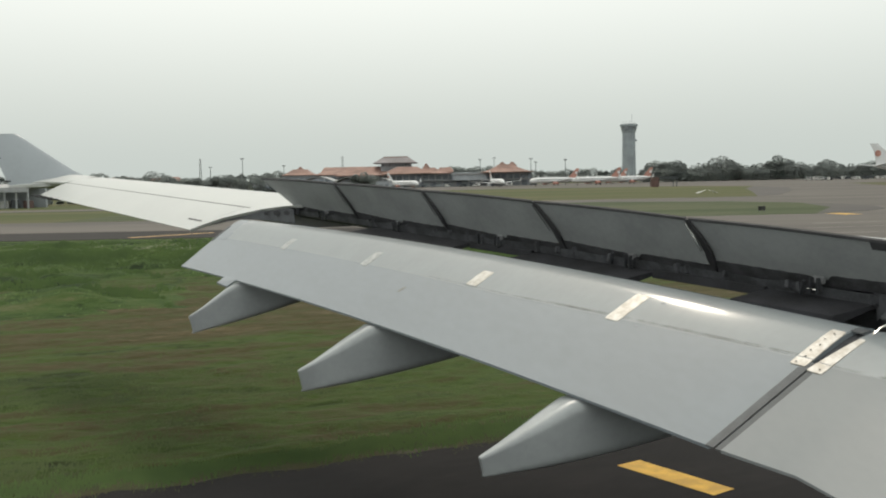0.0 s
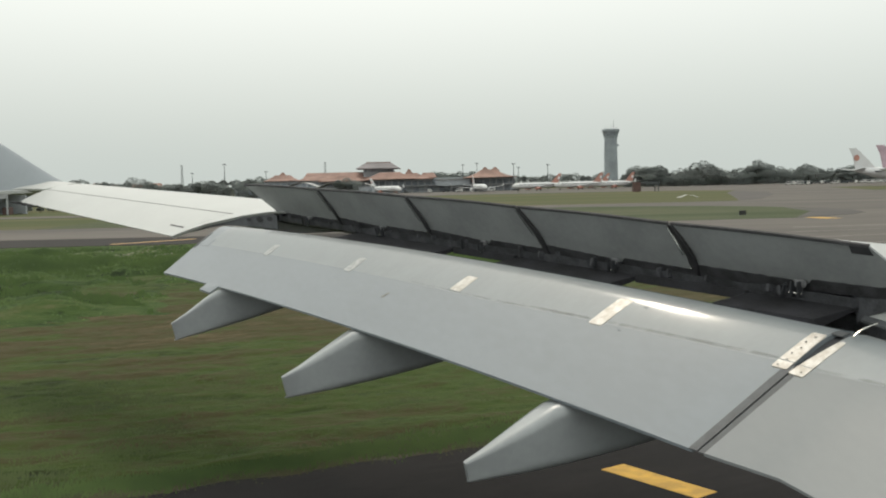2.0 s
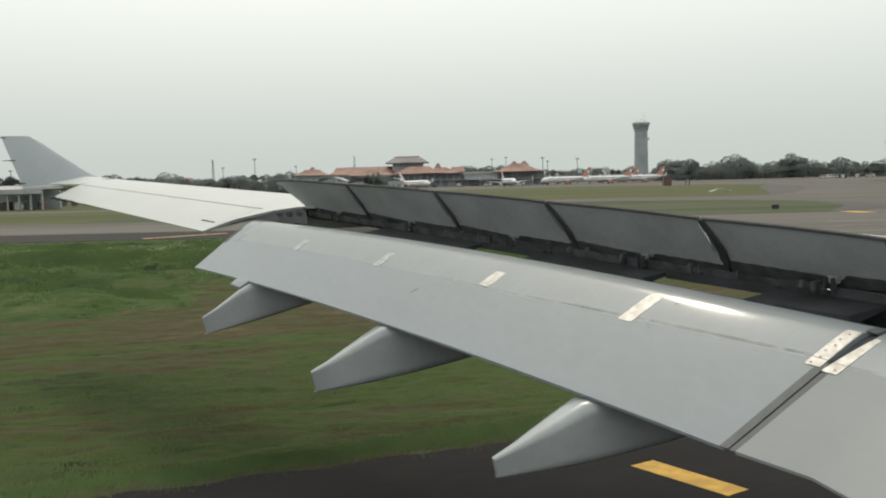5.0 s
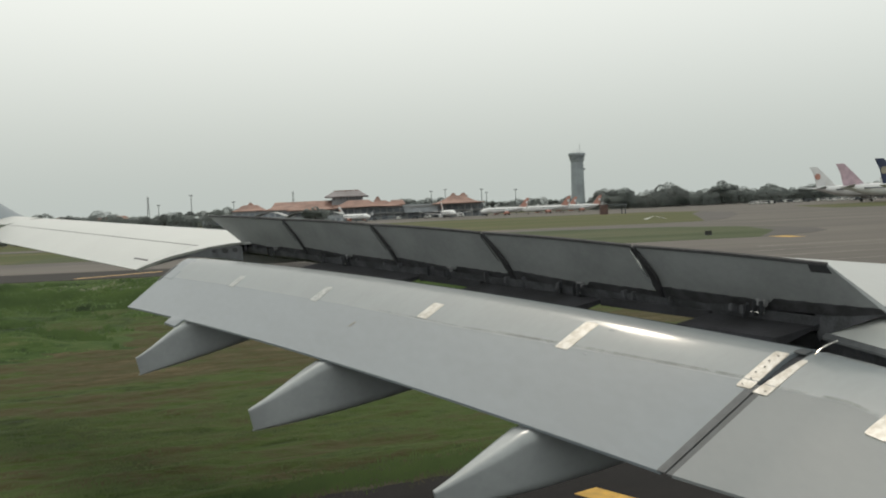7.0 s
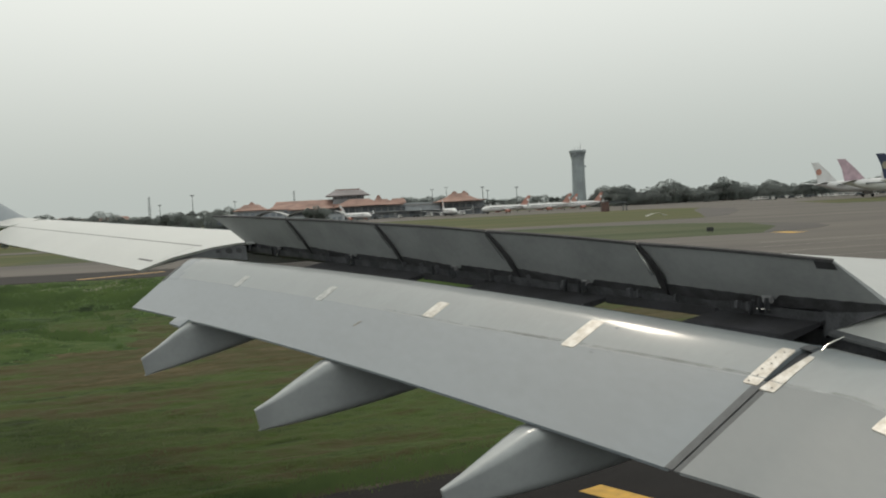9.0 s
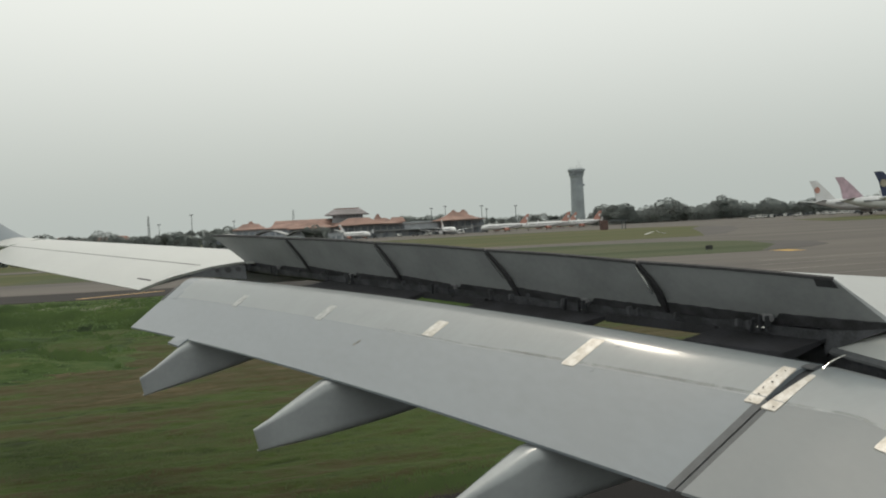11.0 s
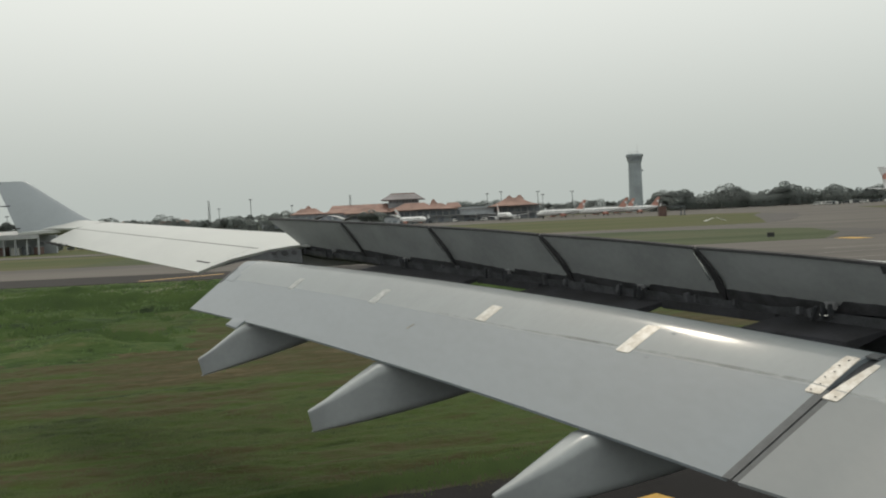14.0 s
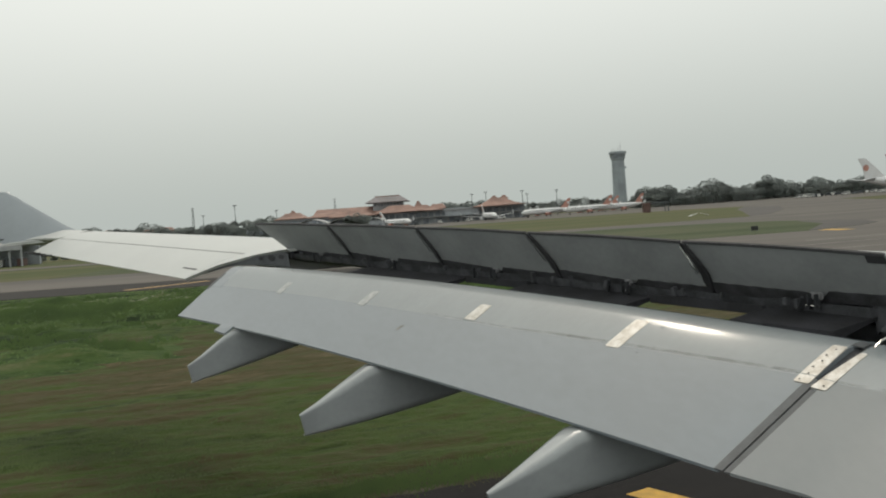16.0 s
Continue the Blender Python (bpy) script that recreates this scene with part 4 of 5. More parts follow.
sheet("grass_island", [(165, 325), (196, 430), (420, 438), (420, 290), (215, 290)], 0.065, FAR_GRASS, "dry grass island beside the apron", "grass")


def marking(pts, label, mat=YELLOW, z=0.06):
    return sheet("taxiway_marking", pts, z, mat, label, "marking", depth=0.02)


marking([(3.25, 16.75), (3.75, 17.05), (5.05, 15.35), (4.60, 15.05)], "broad yellow taxi dash on dark asphalt", z=0.036)
marking([(-33.5, 94.0), (-26.5, 101.0), (-25.9, 100.4), (-32.9, 93.4)], "worn orange taxi line", ORANGE_LINE)
marking([(51, 119), (53.2, 119), (54.0, 114.5), (51.8, 114.5)], "yellow taxi dash", YELLOW)
marking([(40, 96), (160, 112), (160, 112.5), (40, 96.5)], "thin pale taxi line", PALE_LINE)
for x0, y0, x1, y1 in ((34, 72, 150, 92), (34, 80, 160, 104), (36, 88, 120, 108), (38, 64, 140, 76)):
    marking([(x0, y0), (x1, y1), (x1, y1 + 0.35), (x0, y0 + 0.3)], "faint pale joint line in the concrete", PALE_LINE)

# ---- grass tufts ----
def grass_stuff(name, mat, label, spots, blades, height, lean=0.5, face=(0, -0.25, 0.97), wide=1.0):
    verts, faces = [], []
    r = random.Random(21)
    for x, y, z, k in spots:
        for _ in range(blades):
            a = r.uniform(0.85, 2.6)     # one range of turns, so no blade shows a dark back
            h = height * k * r.uniform(0.5, 1.2)
            wd = (0.022 * k + 0.012) * wide
            bx, by = x + r.gauss(0, 0.14 * k), y + r.gauss(0, 0.14 * k)
            ex, ey = math.cos(a) * h * lean * r.uniform(0.3, 1), abs(math.sin(a)) * h * lean * r.uniform(0.3, 1)
            n = len(verts)
            verts += [(bx - wd * math.sin(a), by + wd * math.cos(a), z), (bx + wd * math.sin(a), by - wd * math.cos(a), z), (bx + ex, by + ey, z + h)]
            # every blade faces the same side
            faces.append((n, n + 1, n + 2) if -h * (verts[n + 1][0] - verts[n][0]) <= 0 else (n, n + 2, n + 1))
    me = bpy.data.meshes.new(name)
    me.from_pydata(verts, [], faces)
    # One set normal for all blades decides how light or dark they shade
    me.normals_split_custom_set_from_vertices([face] * len(verts))
    me.materials.append(mat)
    return tagged(new(name, me), label, "grass", kind="stuff")


def bank_z(x, y):
    """A rough bank with a steep near side, below the taxiway's shoulder."""
    n1 = noise.noise((x * 0.05, 0.7, 2))
    foot = 59 + 5 * n1
    rise = 0.85 * min(1.0, max(0.0, (y - foot) / 6)) * min(1.0, max(0.0, (91.5 - y) / 14)) * (0.75 + 0.5 * noise.noise((x * 0.11, 4.4, 1)))
    lump = 0.46 * noise.noise((x * 0.30, y * 0.36, 5)) + 0.22 * noise.noise((x * 0.9, y * 1.0, 7)) + 0.07 * noise.noise((x * 2.6, y * 2.8, 9))
    near = 38 + 0.8 * max(0.0, x + 20) + 5 * noise.noise((x * 0.09, y * 0.05, 11))
    edge = min(1.0, max(0.0, (y - near) / 9)) * min(1.0, max(0.0, (93 - y) / 6)) * min(1.0, max(0.0, (18 - x) / 12))
    mound = 0.7 * math.exp(-((x + 18) / 4.0) ** 2 - ((y - 42) / 3.2) ** 2) + 0.5 * math.exp(-((x + 27) / 7) ** 2 - ((y - 53) / 4) ** 2)
    return (rise + lump * (1.0 if y < 78 else 0.45)) * edge + mound * min(1.0, max(0.0, (y - 28) / 5)) + 0.7 * lump * mound - 0.05


bm = bmesh.new()
gx, gy = 300, 200
rows_ = [[bm.verts.new((-90 + 108 * i / gx, 27 + 68 * j / gy, bank_z(-90 + 108 * i / gx, 27 + 68 * j / gy))) for i in range(gx + 1)] for j in range(gy + 1)]
for r0, r1 in zip(rows_, rows_[1:]):
    for i in range(gx):
        bm.faces.new((r0[i], r0[i + 1], r1[i + 1], r1[i]))
tagged(part("grass_bank", bm, LUSH, smooth=80), "rough green grass bank rising to the taxiway", "grass", kind="structure")

r = random.Random(3)
spots = []
while len(spots) < 9000:
    x, y = r.uniform(-66, 10), r.uniform(34, 91)
    k = noise.noise((x * 0.05, y * 0.11, 4)) + 0.45 * noise.noise((x * 0.21, y * 0.3, 1)) + 0.35
    if r.random() < k and bank_z(x, y) > 0.03:
        spots.append((x, y, bank_z(x, y) - 0.02, 0.4 + min(1.0, k) * r.uniform(0.2, 0.9)))
grass_stuff("tall_grass", BLADE, "tall lush green grass on the bank beside the taxiway", spots, 4, 0.20, 1.1)
# dense clumps that stand along the bank's near side
spots = []
while len(spots) < 15000:
    x, y = r.uniform(-70, 14), r.uniform(40, 76)
    ridge = 0.55 - abs(y - 64 - 5 * noise.noise((x * 0.05, 0.7, 2))) / 14
    k = max(ridge, -0.02 if bank_z(x, y) > 0.05 else -0.6) + 0.8 * noise.noise((x * 0.22, y * 0.30, 8))
    if r.random() < k:
        spots.append((x, y, bank_z(x, y) - 0.02, 0.5 + min(1.0, k) * r.uniform(0.3, 0.9)))
# Level normals put the backlit shade into these clumps
grass_stuff("rank_weeds", BLADE, "rank dark green weeds standing along the bank", spots, 6, 0.42, 0.6, (0, -0.75, 0.66), 1.6)


# uneven relief of the mown field
def field_z(x, y):
    u, v = x * 0.95 + y * 0.30, y * 0.95 - x * 0.30
    lump = 0.075 * noise.noise((u * 0.35, v * 0.9, 31)) + 0.055 * noise.noise((u * 0.9, v * 2.3, 33)) + 0.030 * noise.noise((u * 2.4, v * 5.0, 35))
    rim = min(1.0, max(0.0, (y - edge_y(x) - 0.35 - wob(x)) / 0.8)) * min(1.0, max(0.0, (60 - y) / 8))
    return (0.05 + 1.25 * lump) * rim - 0.02 * (1 - rim)


verts, faces, index = [], [], {}
NX, NY = 290, 250
for j in range(NY + 1):
    y = 15.5 + 44.5 * (j / NY) ** 1.25
    for i in range(NX + 1):
        x = lerp(-0.72 * y - 3, 0.42 * y + 1, i / NX)
        if y > edge_y(x) + 0.1:
            index[i, j] = len(verts)
            verts.append((x, y, field_z(x, y)))
for j in range(NY):
    for i in range(NX):
        q = ((i, j), (i + 1, j), (i + 1, j + 1), (i, j + 1))
        if all(k in index for k in q):
            faces.append([index[k] for k in q])
me = bpy.data.meshes.new("mown_field")
me.from_pydata(verts, [], faces)
me.polygons.foreach_set("use_smooth", [True] * len(faces))
me.materials.append(GRASS)
tagged(new("mown_field", me), "uneven mown grass, green with brown dry strips", "grass", kind="structure")

# short tufts over the mown grass, thicker in patches
tufts = []
rm = random.Random(29)
while len(tufts) < 14000:
    y = 16 + 40 * rm.random() ** 1.3
    x = rm.uniform(-0.75 * y - 4, 0.30 * y)
    if y < edge_y(x) + 0.35:
        continue
    k = 0.35 + 0.9 * noise.noise((x * 0.16, y * 0.5, 14)) + 0.5 * noise.noise((x * 0.7, y * 1.3, 15)) - (0.5 if 29 < y - 0.22 * x < 46 else 0.0)
    if rm.random() < k:
        tufts.append((x, y, field_z(x, y) - 0.01, 0.5 + 0.5 * max(0.0, min(1.0, k)) * rm.uniform(0.4, 1.0)))
grass_stuff("grass_tufts", TUFT, "short tufts of mown grass beside the asphalt", tufts, 4, 0.085, 1.3)

# ragged grass that creeps over the asphalt's edge
fringe = []
while len(fringe) < 5000:
    x = rm.uniform(-16, 8)
    d_ = rm.gauss(0.32, 0.22)
    if noise.noise((x * 0.8, d_ * 2, 19)) + 0.35 > rm.random():
        fringe.append((x, edge_y(x) + wob(x) + d_, 0.0, rm.uniform(0.35, 0.8)))
grass_stuff("verge_grass", DRY_TUFT, "dry ragged grass along the asphalt edge", fringe, 4, 0.09, 1.3)

# taller dark grass that the mower leaves beside the asphalt
rank = []
while len(rank) < 6000:
    x = rm.uniform(-18, 9)
    d_ = rm.gauss(0.85, 0.28)
    if noise.noise((x * 0.5, d_, 23)) + 0.5 > rm.random():
        rank.append((x, edge_y(x) + wob(x) + d_, 0.0, rm.uniform(0.5, 1.0)))
grass_stuff("edge_grass", BLADE, "taller dark grass left standing beside the asphalt", rank, 5, 0.15, 0.8, (0, -0.5, 0.86))

# pale seed heads on the rough grass
heads = []
rh = random.Random(17)
while len(heads) < 700:
    x, y = rh.gauss(-24, 12), rh.gauss(68, 1.8)
    if bank_z(x, y) > 0.02 and noise.noise((x * 0.3, y * 0.3, 6)) > -0.05:
        heads.append((x, y, bank_z(x, y) + 0.05, rh.uniform(0.4, 0.8)))
grass_stuff("seed_heads", SEED, "pale seed heads of the tall grass on the bank", heads, 2, 0.16, 1.2)


# ---- trees ----
def tree_variant(seed, height, spread):
    r = random.Random(seed)
    root = thing("tree", "dark green broadleaf tree in the hazy distance", "tree", "trees round the airfield")
    bm = bmesh.new()
    tube(bm, (0, 0, -0.1), (0, 0, height * 0.45), 0.32, 0.2, 8)
    lobes = []
    for k in range(7):
        a = k * math.tau / 7 + r.uniform(-0.3, 0.3)
        d = spread * r.uniform(0.25, 0.62)
        e = Vector((math.cos(a) * d, math.sin(a) * d, height * r.uniform(0.42, 0.78)))
        tube(bm, (0, 0, height * r.uniform(0.2, 0.42)), e, 0.14, 0.05, 6)
        lobes.append((e, spread * r.uniform(0.30, 0.46)))
    lobes.append((Vector((0, 0, height * 0.8)), spread * 0.42))
    lobes.append((Vector((spread * 0.1, 0, height * 0.5)), spread * 0.5))
    for k in range(4):
        a = k * math.tau / 4 + 0.4
        lobes.append((Vector((math.cos(a) * spread * 0.45, math.sin(a) * spread * 0.45, height * 0.22)), spread * 0.42))
    part("trunk", bm, BARK, root)
    verts, faces = [], []
    for c, rad in lobes:
        for _ in range(420):
            v = Vector((r.gauss(0, 1), r.gauss(0, 1), r.gauss(0, 1))).normalized()
            p = c + Vector((v.x * rad, v.y * rad, v.z * rad * 0.72)) * r.uniform(0.84, 1.06)
            if p.z < height * 0.04 or any(c2 is not c and (p - c2).length < 0.72 * r2 for c2, r2 in lobes):
                continue
            s = r.uniform(0.2, 0.46)
            u = Vector((r.gauss(0, 1), r.gauss(0, 1), r.gauss(0, 1))).normalized()
            w2 = u.orthogonal().normalized()
            n = len(verts)
            verts += [tuple(p + u * s), tuple(p + w2 * s * 0.8), tuple(p - u * s), tuple(p - w2 * s * 0.7)]
            faces.append((n, n + 1, n + 2, n + 3))
    me = bpy.data.meshes.new("crown")
    me.from_pydata(verts, [], faces)
    mid = Vector((0, 0, height * 0.35))
    # Normals bent upwards so the crowns shade paler
    me.normals_split_custom_set_from_vertices([((Vector(v) - mid).normalized() * 0.5 + Vector((0, 0, 0.8))).normalized() for v in verts])
    me.materials.append(HAZED_LEAF)
    crown = new("crown", me)
    crown.parent = root
    return root


def polar(az, d, z=0.0):
    return Vector((d * math.tan(radians(az)), d, z))


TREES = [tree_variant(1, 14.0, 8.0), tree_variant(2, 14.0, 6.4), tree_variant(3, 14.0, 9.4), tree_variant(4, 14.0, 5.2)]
tree_used = [False] * 4
rt = random.Random(9)


def plant(az, d, h):
    k = rt.randrange(4)
    s = h / 13.6
    m = Matrix.Translation(polar(az, d)) @ pose(0, 0, 0, 0, 0, rt.uniform(0, 360))
    if not tree_used[k]:
        tree_used[k] = True
        TREES[k].matrix_basis = m @ Matrix.Diagonal((s, s, s, 1))
        return TREES[k]
    TREES[k].scale, old = (s, s, s), TREES[k].scale.copy()
    t = copy_thing(TREES[k], m)
    TREES[k].scale = old
    return t


def belt_top(az):
    """Height in degrees of the wood's outline."""
    return 0.76 + 0.22 * math.sin(az * 1.9) + 0.12 * math.sin(az * 4.3 + 1) if az < 23.5 else 0.60 + 0.1 * math.sin(az * 2)


az = 12.6
while az < 33:
    plant(az, 700 + rt.uniform(-15, 15), 5.6 + 700 * math.tan(radians(belt_top(az) + rt.uniform(-0.08, 0.06))))
    plant(az + 0.4, 735 + rt.uniform(-15, 15), 4.6 + 735 * math.tan(radians(belt_top(az + 0.4) - 0.1)))
    plant(az + 0.15, 682 + rt.uniform(-8, 8), 5.2 + 682 * math.tan(radians(belt_top(az) * 0.45 + rt.uniform(-0.06, 0.06))))
    az += rt.uniform(0.36, 0.56)
az = -23.5
while az < -12.6:
    plant(az, 430 + rt.uniform(-20, 20), 5.6 + 430 * math.tan(radians(0.40 + 0.26 * min(1.0, max(0.0, (-16.5 - az) / 1.5)) + rt.uniform(-0.14, 0.16))))
    plant(az + 0.3, 470 + rt.uniform(-15, 15), 5.2 + 470 * math.tan(radians(0.30 + rt.uniform(-0.1, 0.1))))
    az += rt.uniform(0.28, 0.5)
az = -13.4
while az < -9.6:
    plant(az, 700 + rt.uniform(-20, 20), 5.6 + 700 * math.tan(radians(0.62 + rt.uniform(-0.1, 0.1))))
    az += rt.uniform(0.5, 0.8)
for az in (0.5, 0.95, 1.35, 1.8, 2.2, 2.6, 3.0, 3.4):
    plant(az, 760, 5.6 + 760 * math.tan(radians(0.76 + rt.uniform(-0.1, 0.08))))
    plant(az + 0.2, 745, 5.6 + 745 * math.tan(radians(0.45)))
az = 5.4
while az < 12.4:
    plant(az, 860 + rt.uniform(-20, 20), 5.6 + 860 * math.tan(radians(0.46 + rt.uniform(-0.09, 0.09))))
    plant(az + 0.1, 830 + rt.uniform(-10, 10), 4.0 + 830 * math.tan(radians(0.20 + rt.uniform(-0.05, 0.05))))
    az += rt.uniform(0.34, 0.50)
for az, h in ((-5.6, 9.2), (-5.05, 10.0), (-4.6, 8.4)):
    plant(az, 430, h)
for az, h in ((-24.0, 4.2), (-23.3, 3.6), (-22.6, 4.4), (-21.9, 3.2), (-21.2, 3.8), (-20.4, 3.0)):
    plant(az, 262 + rt.uniform(-5, 5), h)
for az, h in ((-11.6, 8.0), (-10.9, 7.0)):
    plant(az, 440, h)


# ---- the terminal ----
def hip_roof(bm, x0, x1, y0, y1, z0, z1, rx=0.5, ry=0.5, eave=0.5, sag=0.0):
    """A hipped roof with a ridge; sag bends its slopes inwards."""
    cx, cy = (x0 + x1) / 2, (y0 + y1) / 2
    hx, hy = (x1 - x0) / 2, (y1 - y0) / 2
    rings = []
    for k in range(5):
        u = k / 4
        w = u ** (1 + sag)
        ax, ay = lerp(hx, hx * rx, u), lerp(hy, hy * ry, u)
        z = lerp(z0, z1, w)
        rings.append([(cx - ax, cy - ay, z), (cx + ax, cy - ay, z), (cx + ax, cy + ay, z), (cx - ax, cy + ay, z)])
    rings.insert(0, [(cx - hx, cy - hy, z0 - eave), (cx + hx, cy - hy, z0 - eave), (cx + hx, cy + hy, z0 - eave), (cx - hx, cy + hy, z0 - eave)])
    loft(bm, rings)


terminal = thing("terminal_building", "airport terminal with orange tiled hipped roofs above dark glazing", "building")


def roof(x0, x1, y0, y1, z0, z1, rx, ry, sag=0.0, label="orange tiled hipped roof"):
    bm = bmesh.new()
    hip_roof(bm, x0, x1, y0, y1, z0, z1, rx, ry, 0.5, sag)
    return part("roof", bm, ROOF_TILE, terminal, label, 25)


def cap(x, y, z0, w, h):
    bm = bmesh.new()
    hip_roof(bm, x - w, x + w, y - w, y + w, z0, z0 + h, 0.25, 0.25, 0.3, 0.2)
    return part("roof_cap", bm, ROOF_TILE, terminal, "orange tiled roof cap", 25)


roof(-116, -93, 640, 668, 10.6, 14.6, 0.42, 0.3, 0.5)
cap(-104, 652, 14.2, 2.6, 2.3)
roof(-92, -66, 640, 668, 10.3, 13.2, 0.5, 0.3)
roof(-90, -36, 652, 680, 11.0, 15.9, 0.93, 0.12)
roof(-76, -42, 628, 650, 9.4, 13.2, 0.30, 0.2, 0.2)
roof(-44, -8, 634, 660, 10.0, 15.0, 0.40, 0.2, 0.1)
roof(-25, 6, 634, 662, 10.0, 14.0, 0.22, 0.3, 0.6)
cap(-12, 646, 13.8, 2.8, 3.2)
roof(-4, 8, 650, 668, 11, 14.2, 0.7, 0.3)
roof(27, 64, 630, 662, 10.0, 15.4, 0.26, 0.25, 0.7)
for x in (43, 50.2):
    cap(x, 645, 14.6, 3.2, 2.5)
# tall hall in the middle
bm = bmesh.new()
add_box(bm, (-45.5, 655, 9), (-23.5, 676, 18.4))
hall = part("hall_wall", bm, WALL_GREY, terminal, "grey glazed hall under the tall roof")
for k in range(9):
    bm = bmesh.new()
    add_box(bm, (-44.6 + k * 2.35, 654.85, 15.6), (-42.7 + k * 2.35, 655.05, 17.6))
    part("window", bm, HAZED_GLASS, hall, "dark window")
bm = bmesh.new()
hip_roof(bm, -50.5, -19.0, 650, 681, 18.3, 22.2, 0.62, 0.4, 0.6, 0.1)
part("hall_roof", bm, HALL_ROOF, terminal, "weathered grey-red hall roof", 25)
bm = bmesh.new()
add_box(bm, (-44, 660, 22.0), (-26, 671, 22.9))
part("ridge_cap", bm, ROOF_TILE, terminal, "orange ridge cap")
# lower storeys
bm = bmesh.new()
add_box(bm, (-116, 642, 0), (64, 662, 10.2))
wall = part("wall", bm, WALL_GREY, terminal, "grey lower storeys")
for k in range(38):
    x = -113 + k * 4.7
    bm = bmesh.new()
    add_box(bm, (x, 641.86, 5.4), (x + 3.4, 642.1, 8.6))
    part("window", bm, HAZED_GLASS, wall, "dark glazed bay")
    if k % 2 == 0:
        bm = bmesh.new()
        add_box(bm, (x - 1.0, 638.5, 0), (x, 639.5, 4.6))
        part("column", bm, WALL_PALE, wall, "pale concrete column")
        bm = bmesh.new()
        add_box(bm, (x + 0.6, 641.86, 0.3), (x + 4.4, 642.1, 3.8))
        part("doorway", bm, HAZED_GLASS, wall, "dark ground-floor opening")
bm = bmesh.new()
add_box(bm, (-117, 637.5, 4.5), (64.5, 643, 5.2))
part("canopy", bm, WALL_PALE, wall, "pale concrete canopy")
bm = bmesh.new()
add_box(bm, (7, 632, 8.6), (31, 640, 9.3))
part("bridge_roof", bm, METAL_ROOF, terminal, "flat grey roof of the gate bridge")
bm = bmesh.new()
add_box(bm, (7, 633, 4.5), (31, 639, 8.6))
part("bridge_wall", bm, WALL_GREY, terminal, "grey gate bridge")


def low_hangar(x0, x1, y0, y1, h, rise, label):
    root = thing("hangar", label, "hangar", "low buildings by the apron")
    bm = bmesh.new()
    add_box(bm, (x0, y0, 0), (x1, y1, h))
    part("wall", bm, WALL_GREY, root)
    bm = bmesh.new()
    n = 10
    arc = [(lerp(x0 - 0.6, x1 + 0.6, k / n), h + 0.05 + rise * math.sin(math.pi * k / n)) for k in range(n + 1)]
    loft(bm, [[(x, y, z) for x, z in arc] + [(x, y, z + 0.25) for x, z in arc[::-1]] for y in (y0 - 0.8, y1 + 0.8)])
    part("roof", bm, METAL_ROOF, root, "curved grey sheet roof")
    for k in range(4):
        bm = bmesh.new()
        w = (x1 - x0) / 4
        add_box(bm, (x0 + k * w + 0.5, y0 - 0.12, 0.1), (x0 + (k + 1) * w - 0.5, y0 + 0.1, h * 0.72))
        part("door", bm, HAZED_GLASS, root, "dark sliding door")
    return root


low_hangar(-53, -40, 440, 460, 4.8, 2.4, "low hangar with a curved grey sheet roof")
low_hangar(-38, -27, 450, 470, 5.0, 1.6, "small grey shed by the apron")
low_hangar(-96, -78, 450, 470, 5.0, 2.0, "low hangar with a curved grey sheet roof")
low_hangar(-74, -58, 470, 490, 5.4, 2.4, "low hangar with a curved grey sheet roof")



second = thing("terminal_building", "long low terminal with orange tiled roofs beyond the taxiway", "building")
bm = bmesh.new()
add_box(bm, (-600, 605, 0), (-395, 630, 7.6))
wall2 = part("wall", bm, WALL_GREY, second, "grey lower storeys")
for k in range(40):
    bm = bmesh.new()
    add_box(bm, (-598 + k * 5.1, 604.86, 1.2), (-594.6 + k * 5.1, 605.1, 5.6))
    part("window", bm, HAZED_GLASS, wall2, "dark glazed bay")
for x0, x1, z1, rx in ((-520, -395, 13.4, 0.86), (-600, -560, 11.8, 0.3), (-552, -524, 11.2, 0.4), (-446, -398, 14.6, 0.25)):
    bm = bmesh.new()
    hip_roof(bm, x0, x1, 598, 638, 7.8, z1, rx, 0.12, 0.5, 0.1)
    part("roof", bm, ROOF_TILE, second, "orange tiled hipped roof", 25)
for x in (-580, -422):
    bm = bmesh.new()
    hip_roof(bm, x - 4, x + 4, 612, 624, 12.2, 16.2, 0.25, 0.25, 0.3, 0.2)
    part("roof_cap", bm, ROOF_TILE, second, "orange tiled roof cap", 25)
low_hangar(-372, -336, 560, 590, 5.2, 3.6, "broad hangar with a pale curved sheet roof")
low_hangar(-330, -304, 570, 592, 4.6, 2.0, "low grey shed beside the hangars")
low_hangar(-250, -222, 520, 545, 4.8, 2.6, "low hangar with a curved grey sheet roof")
az = -29.5
while az < -24.0:
    plant(az, 505 + rt.uniform(-15, 15), 5.6 + 505 * math.tan(radians(0.7 + rt.uniform(-0.2, 0.25))))
    az += rt.uniform(0.4, 0.7)
for az in (-48.2, -47.0, -46.1):
    plant(az, 590, 13.0 + rt.uniform(-1.5, 1.5))


